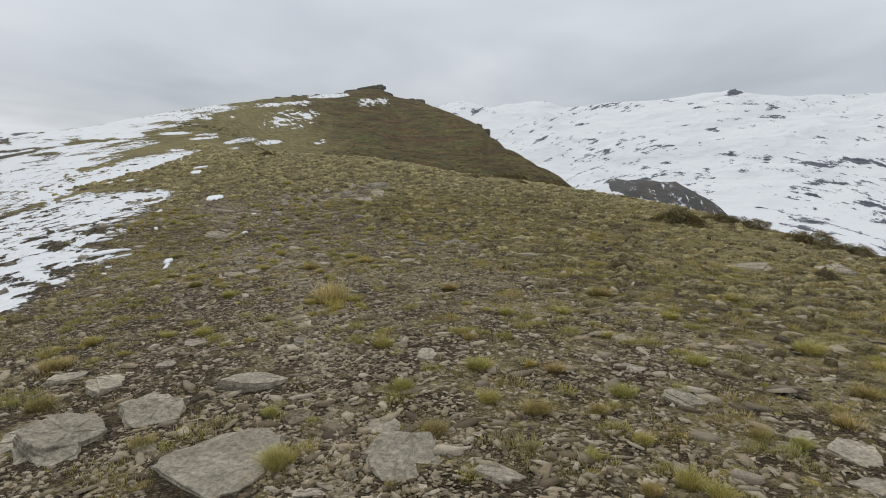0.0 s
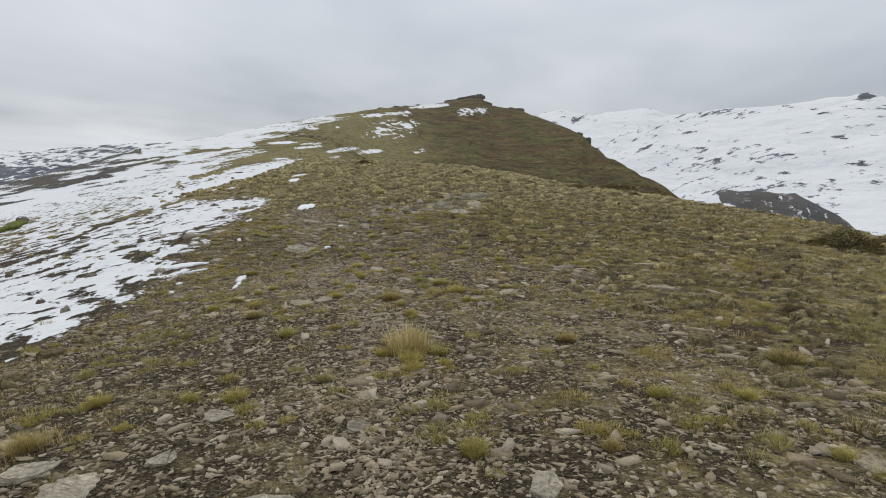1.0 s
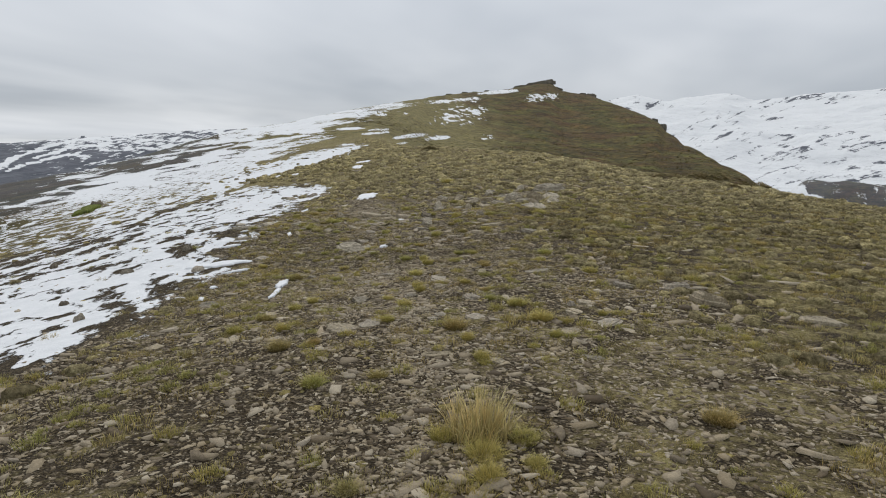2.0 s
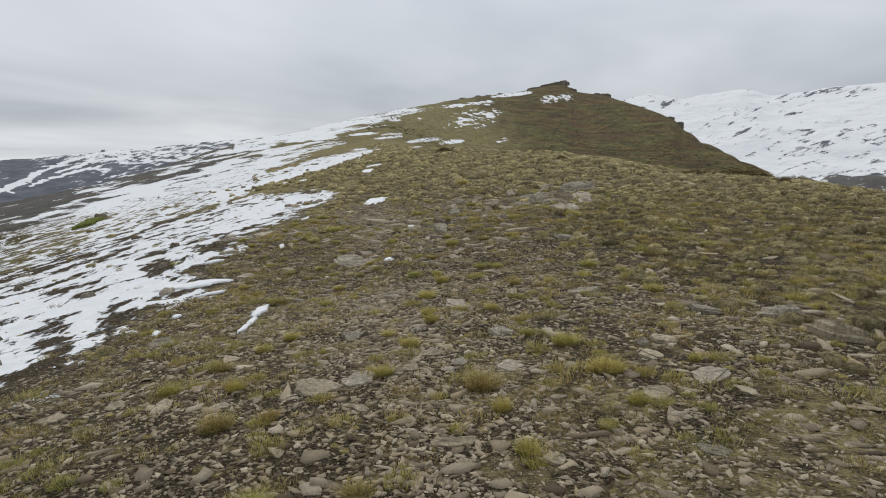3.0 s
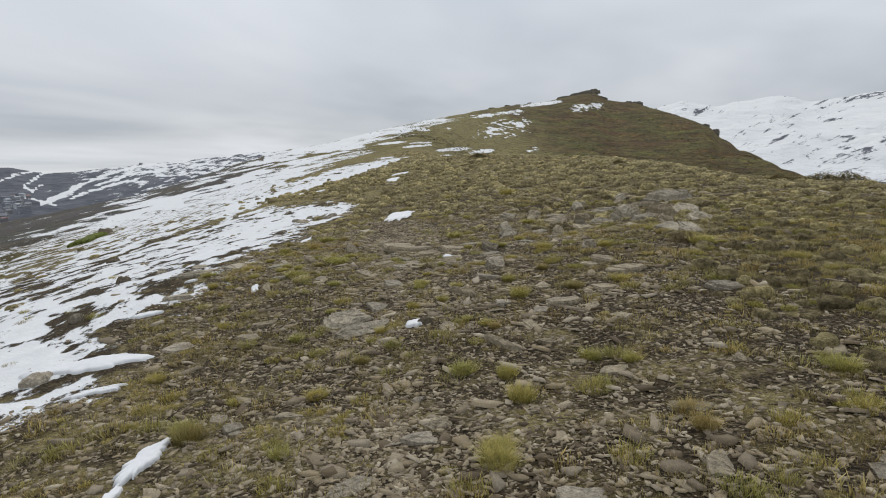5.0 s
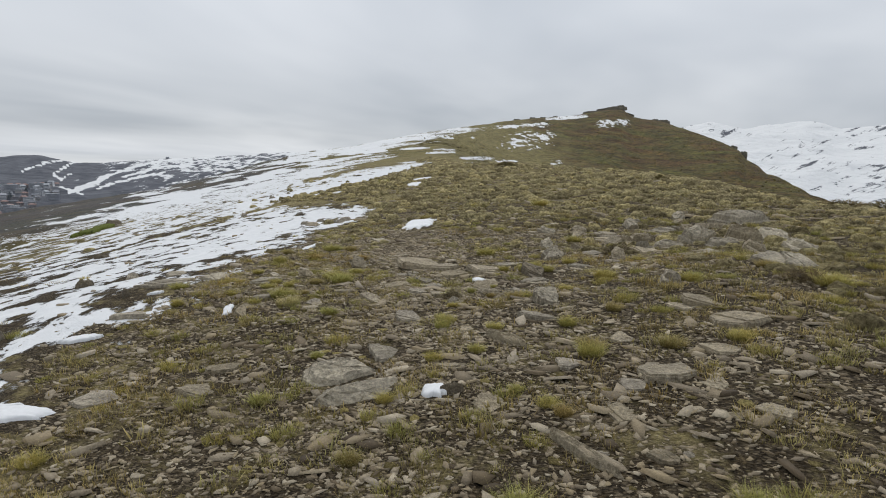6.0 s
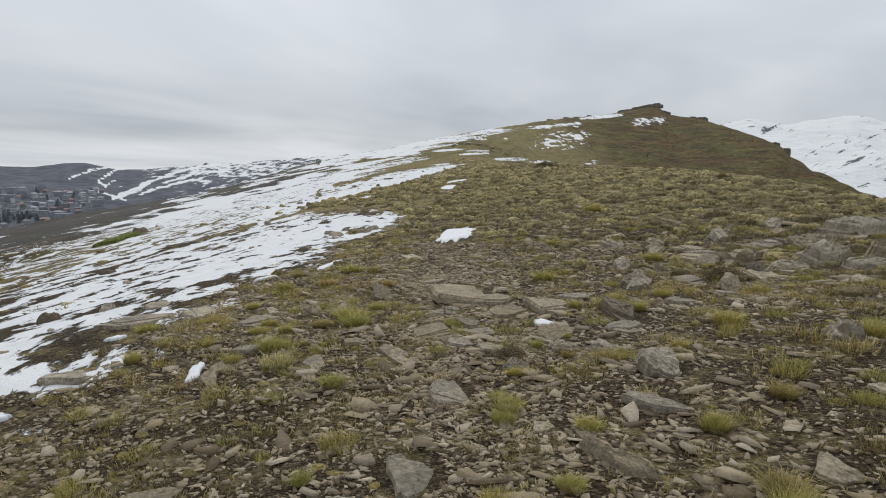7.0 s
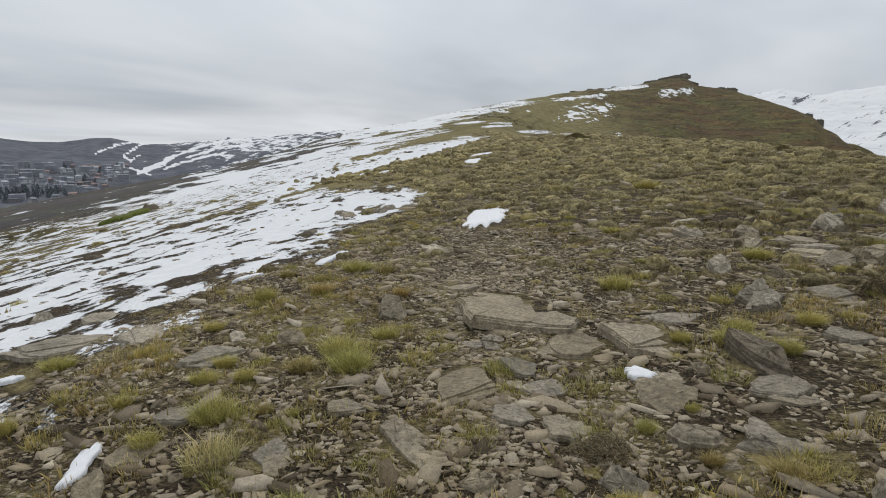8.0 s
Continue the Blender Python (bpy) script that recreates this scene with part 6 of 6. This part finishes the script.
def cushions():
    rng = np.random.default_rng(6)

    def field(name, n, half, y0, y1, lo, hi, low, mat, label, near=0.1, clear=0.0):
        x, y = scatter(rng, n, half, y0, y1, near)
        far_off = np.abs(x - np.interp(y, WALK_Y, WALK_X)) > clear * (1 - smooth(17, 21, y))
        x, y, n = x[far_off], y[far_off], int(far_off.sum())
        ok = ~(in_snow(x - 0.3, y) & (rng.uniform(0, 1, n) < 0.985)) & ~on_rock(x, y)
        green = fbm(x / 1.1, y / 1.1, 3, 211) + 0.5 * fbm(x / 6, y / 6, 2, 215) + 0.22 * smooth(-3, 5, x) + 0.2 * smooth(12, 24, y) + 0.30 * beside(x, y) - 0.9 * trodden(x, y)
        ok &= green > rng.uniform(-0.7, 0.5, n)
        x, y = x[ok], y[ok]
        s = lo + (hi - lo) * rng.uniform(0, 1, len(x)) ** 1.6
        if hi > 0.4:
            s = s * np.clip((y - 11) / 15, 0.3, 1)
        return tagged(new(name, dome_mesh(name, x, y, ground_at(x, y), s, s * low * rng.uniform(0.6, 1.3, len(x)), mat, rng)), label, "turf", kind="stuff")

    field("turf_cushions", 7000, 8.5, -2.5, 22.5, 0.03, 0.10, 0.07, CUSHION, "olive-brown moss and turf cushions between the stones")
    field("side_cushions", 10500, 13.0, -2.5, 21.0, 0.06, 0.26, 0.28, FAR_CUSHION, "olive turf cushions on both sides of the ridge top", -0.35, 3.0)
    field("turf_mats", 15000, 16.0, 18.0, 64.0, 0.14, 0.44, 0.30, FAR_CUSHION, "olive turf mats over the ridge top")


cushions()


def clumps(name, n, b0, b1, r0, r1, lo, hi, mat, seed, label, keep=None):
    """Low bushes far off on the hill."""
    rng = np.random.default_rng(seed)
    b = rng.uniform(b0, b1, n)
    r = np.exp(rng.uniform(math.log(r0), math.log(r1), n))
    x, y = MID[0] - r * np.sin(np.radians(b)), MID[1] + r * np.cos(np.radians(b))
    z = ground_at(x, y)
    ok = fbm(x / 17, y / 17, 3, seed) > rng.uniform(-0.7, 0.5, n)
    ok &= r < np.interp(b, BEARING, R_EDGE) * 0.93
    if keep is not None:
        ok &= keep(b, np.degrees(np.arctan2(z - 1.1, r)), rng)
    x, y, z, r = x[ok], y[ok], z[ok], r[ok]
    size = rng.uniform(lo, hi, len(x)) * (0.45 + r / 700)
    return tagged(new(name, dome_mesh(name, x, y, z, size, size * 0.30, mat, rng, 6)), label, "heath", kind="stuff")


HILL_SHRUB = cushion_material("hill_heath", (0.056, 0.045, 0.018), (0.102, 0.088, 0.033), (0.170, 0.148, 0.057), 0.5)


def heath_side(b, e, rng):
    return b < np.interp(e, [-2, 0.9, 1.6, 3.26, 5.86], [8.0, 9.9, 10.9, 12.4, 14.5]) - 1.0 + rng.normal(0, 2.4, len(b))


clumps("heath_bushes", 17000, -13, 18, 140, 840, 0.32, 0.95, HILL_SHRUB, 301, "dark olive-brown heath bushes on the hillside", heath_side)
clumps("hill_tussocks", 6500, 4, 24, 110, 800, 0.28, 0.8, HILL_SHRUB, 302, "olive tussocks on the grassy side of the hill")


# ---- across the valley: the ski village, its pines, and the hut on the skyline ----
def direction(bearing, r):
    return MID[0] - r * math.sin(radians(bearing)), MID[1] + r * math.cos(radians(bearing))


def box_mesh(name, w, d, h, mat, z=0.0, y=0.0):
    bm = bmesh.new()
    bmesh.ops.create_cube(bm, size=1.0, matrix=Matrix.Translation((0, y, z + h / 2)) @ Matrix.Diagonal((w, d, h, 1)))
    bmesh.ops.bevel(bm, geom=bm.edges[:], offset=min(w, d, h) * 0.04, segments=1, affect="EDGES")
    me = bpy.data.meshes.new(name)
    bm.to_mesh(me)
    bm.free()
    me.materials.append(mat)
    return me


def gable_mesh(name, w, d, h, mat):
    bm = bmesh.new()
    e = 0.7
    low = [bm.verts.new((sx * (w / 2 + e), sy * (d / 2 + e), 0)) for sx, sy in ((-1, -1), (1, -1), (1, 1), (-1, 1))]
    rim = [bm.verts.new((v.co.x, v.co.y, 0.5)) for v in low]
    ridge = [bm.verts.new((sx * (w / 2 - 1), 0, h)) for sx in (-1, 1)]
    bm.faces.new(low[::-1])
    for k in range(4):
        bm.faces.new((low[k], low[(k + 1) % 4], rim[(k + 1) % 4], rim[k]))
    bm.faces.new((rim[0], rim[1], ridge[1], ridge[0]))
    bm.faces.new((rim[2], rim[3], ridge[0], ridge[1]))
    bm.faces.new((rim[1], rim[2], ridge[1]))
    bm.faces.new((rim[3], rim[0], ridge[0]))
    me = bpy.data.meshes.new(name)
    bm.to_mesh(me)
    bm.free()
    me.materials.append(mat)
    return me


# haze put into the colours: contrast kept low, greys blued, glazing lifted
WALLS = [plain("pale_render", (0.44, 0.45, 0.47), 0.9, 0.2), plain("beige_render", (0.34, 0.325, 0.315), 0.9, 0.2), plain("brown_timber", (0.19, 0.175, 0.18), 0.9, 0.2), plain("grey_concrete", (0.25, 0.26, 0.285), 0.9, 0.2)]
ROOFS = [plain("slate_roof", (0.16, 0.17, 0.19), 0.8, 0.3), plain("rust_roof", (0.24, 0.165, 0.15), 0.8, 0.3), plain("snowy_roof", (0.33, 0.345, 0.37), 0.9, 0.3)]
GLASS_DARK = plain("shaded_glazing", (0.17, 0.185, 0.21), 0.3, 0.3)


def house_kind(w, d, storeys, wall, roof, flat):
    ob = new("house")
    h = storeys * 3.0
    parts = [("wall", box_mesh("wall", w, d, h + 6, wall, -6)), ("roof", box_mesh("roof", w + 1, d + 1, 0.9, roof, h) if flat else gable_mesh("roof", w, d, 3.2, roof))]
    for name, me in parts:
        c = new(name, me)
        c.parent = ob
        if name == "roof" and not flat:
            c.location.z = h
    for s in range(storeys):
        c = new("balcony", box_mesh("balcony", w * 0.85, 0.6, 1.0, GLASS_DARK, s * 3.0 + 1.0, -d / 2))
        c.parent = ob
    return ob


def village():
    rng = random.Random(21)
    kinds = [
        (house_kind(19, 9, 3, WALLS[0], ROOFS[0], True), "pale apartment block with dark balconies in the valley"),
        (house_kind(13, 8, 2, WALLS[1], ROOFS[0], False), "beige chalet with a slate roof in the valley"),
        (house_kind(10, 8, 2, WALLS[2], ROOFS[1], False), "brown timber chalet with a rust-red roof"),
        (house_kind(24, 10, 4, WALLS[3], ROOFS[2], True), "long grey hotel block with a snowy roof"),
        (house_kind(12, 8, 3, WALLS[0], ROOFS[2], False), "white house with a snow-covered gable roof"),
        (house_kind(16, 9, 2, WALLS[2], ROOFS[0], True), "brown apartment block with a flat roof"),
    ]
    taken, count = [], 0
    for row in range(21):
        r = 1280 + row * 27
        b = 54.3 + rng.uniform(0, 1)
        while b < 68:
            jr = r + rng.uniform(-40, 40)
            wood = 59.3 < b < 64.0 and 1290 < jr < 1400
            low = b < 57.5 and jr < 1290 + (57.5 - b) * 70
            step = rng.uniform(0.6, 1.5) if row % 5 else rng.uniform(1.2, 3.0)
            if not wood and not low and (row < 16 or rng.random() < 0.35):
                k = rng.choice((0, 1, 2, 2, 3, 4, 5, 1)) if b < 60 else rng.choice((0, 0, 1, 3, 3, 4, 5))
                x, y = direction(b, jr)
                m = pose(x, y, float(ground_at(x, y)[0]) + 0.5, 0, 0, b + rng.uniform(-55, 55))
                ob = kinds[k][0]
                if count < len(kinds) and all(q is not k for q in taken):
                    taken.append(k)
                    ob.matrix_world = m
                else:
                    if k not in taken:
                        taken.append(k)
                        ob.matrix_world = m
                    else:
                        ob = copy_thing(ob, m)
                tagged(ob, kinds[k][1], "house", "houses of the ski village")
                count += 1
            b += step
    return kinds, taken


village()
# needles lifted to a pale blue-grey: distance haze put into their colour
HAZY_PINE = plain("hazy_pine_needles", (0.14, 0.165, 0.178), 0.9, 1.0)


def pine():
    ob = new("pine_tree")
    rng = np.random.default_rng(8)
    n = 260
    u = rng.uniform(0, 1, n)
    a = rng.uniform(0, 2 * np.pi, n)
    r = (1 - u) ** 0.85 * 3.4 * rng.uniform(0.55, 1.05, n)
    p = np.stack([r * np.cos(a), r * np.sin(a), 1.5 + u * 11.5], -1)
    d = rng.normal(0, 0.5, (n, 3)) + np.stack([np.cos(a), np.sin(a), -0.3 * np.ones(n)], -1)
    side = np.cross(d, rng.normal(0, 1, (n, 3)))
    side /= np.linalg.norm(side, axis=1)[:, None]
    co = np.stack([p - side * 0.7, p + side * 0.7, p + d * 1.2], 1).reshape(-1, 3)
    b = np.arange(n) * 3
    c = new("crown", raw_mesh("crown", co, [np.stack([b, b + 1, b + 2], -1)], HAZY_PINE))
    c.parent = ob
    bm = bmesh.new()
    bmesh.ops.create_cone(bm, cap_ends=True, segments=8, radius1=0.3, radius2=0.08, depth=12, matrix=Matrix.Translation((0, 0, 5.5)))
    me = bpy.data.meshes.new("trunk")
    bm.to_mesh(me)
    bm.free()
    me.materials.append(WALLS[2])
    c = new("trunk", me)
    c.parent = ob
    return tagged(ob, "haze-greyed pine at the edge of the village", "pine tree", "pines by the village")


def pines():
    rng = random.Random(5)
    first = pine()
    for k in range(100):
        b, r = (rng.uniform(59.2, 64.2), rng.uniform(1285, 1405)) if k < 75 else (rng.uniform(54.5, 66), rng.uniform(1300, 1800))
        x, y = direction(b, r)
        m = pose(x, y, float(ground_at(x, y)[0]) - 0.3, 0, 0, rng.uniform(0, 360))
        if k == 0:
            first.matrix_world = m
        else:
            s = rng.uniform(0.7, 1.25)
            ob = copy_thing(first, m)
            ob.scale = (s, s, s)


pines()


def skyline_hut():
    x, y = direction(46.2, 2960)
    ob = new("mountain_hut")
    for nm, me in (("wall", box_mesh("wall", 15, 10, 8, WALLS[3], -5)), ("roof", gable_mesh("roof", 14, 10, 5, ROOFS[0]))):
        c = new(nm, me)
        c.parent = ob
        if nm == "roof":
            c.location.z = 3
    ob.matrix_world = pose(x, y, float(ground_at(x, y)[0]), 0, 0, 46)
    tagged(ob, "small stone building on the far skyline", "hut")


skyline_hut()


# ---- the crag on top of the hill, and the ledges of its east side ----
def crags():
    for i, (b, r, w, d, h, lift, yaw, tip) in enumerate((
            (6.75, 836, 40, 16, 3.4, -1.0, 0, -6), (6.15, 834, 24, 13, 2.6, 1.4, 6, -7), (5.75, 836, 12, 9, 1.8, 3.4, 0, -4), (8.3, 822, 22, 10, 1.6, 0.2, 5, -6),
            (5.0, 838, 12, 8, 1.6, 0.0, 0, 18), (1.95, 786, 12, 8, 2.2, 0.2, 0, 4), (2.7, 790, 10, 6, 1.5, 0.0, 10, 4), (-4.35, 528, 8, 7, 2.6, -0.4, 0, 4), (-3.6, 552, 7, 6, 1.6, -0.3, 0, 8),
            (11.5, 770, 7, 5, 0.9, 0.0, 0, 0), (13.5, 742, 9, 5, 0.8, 0.0, 20, 0), (15.0, 716, 8, 5, 0.7, 0.0, 5, 0), (12.6, 752, 6, 4, 0.9, 0.0, 0, 0))):
        x, y = direction(b, r)
        ob = new("crag", slab_mesh("crag", w, d, h, 900 + i, CRAG, 4, 0.03))
        ob.matrix_world = pose(x, y, float(ground_at(x, y)[0]) + lift, 0, tip, b + yaw)
        tagged(ob, "dark weathered crag on the hill's skyline", "crag", "crags of the hill")
    for i, (b, r, w, d, h) in enumerate(((-25.45, 2990, 20, 14, 9), (-24.6, 2985, 16, 12, 6))):
        x, y = direction(b, r)
        ob = new("crag", rock_mesh("crag", w, d, h, 950 + i, CRAG, 0.4, 0.45, 0.5, 0.8))
        ob.matrix_world = pose(x, y, float(ground_at(x, y)[0]) - 8.5, 0, 0, 15 * i - 20)
        tagged(ob, "bare grey crag on the snowy skyline ridge", "crag", "crags of the snow mountain")


CRAG = stone_material("crag_rock", [(0.0, (0.10, 0.092, 0.075)), (1.0, (0.17, 0.155, 0.125))], False, 0.5, 0.35)
crags()
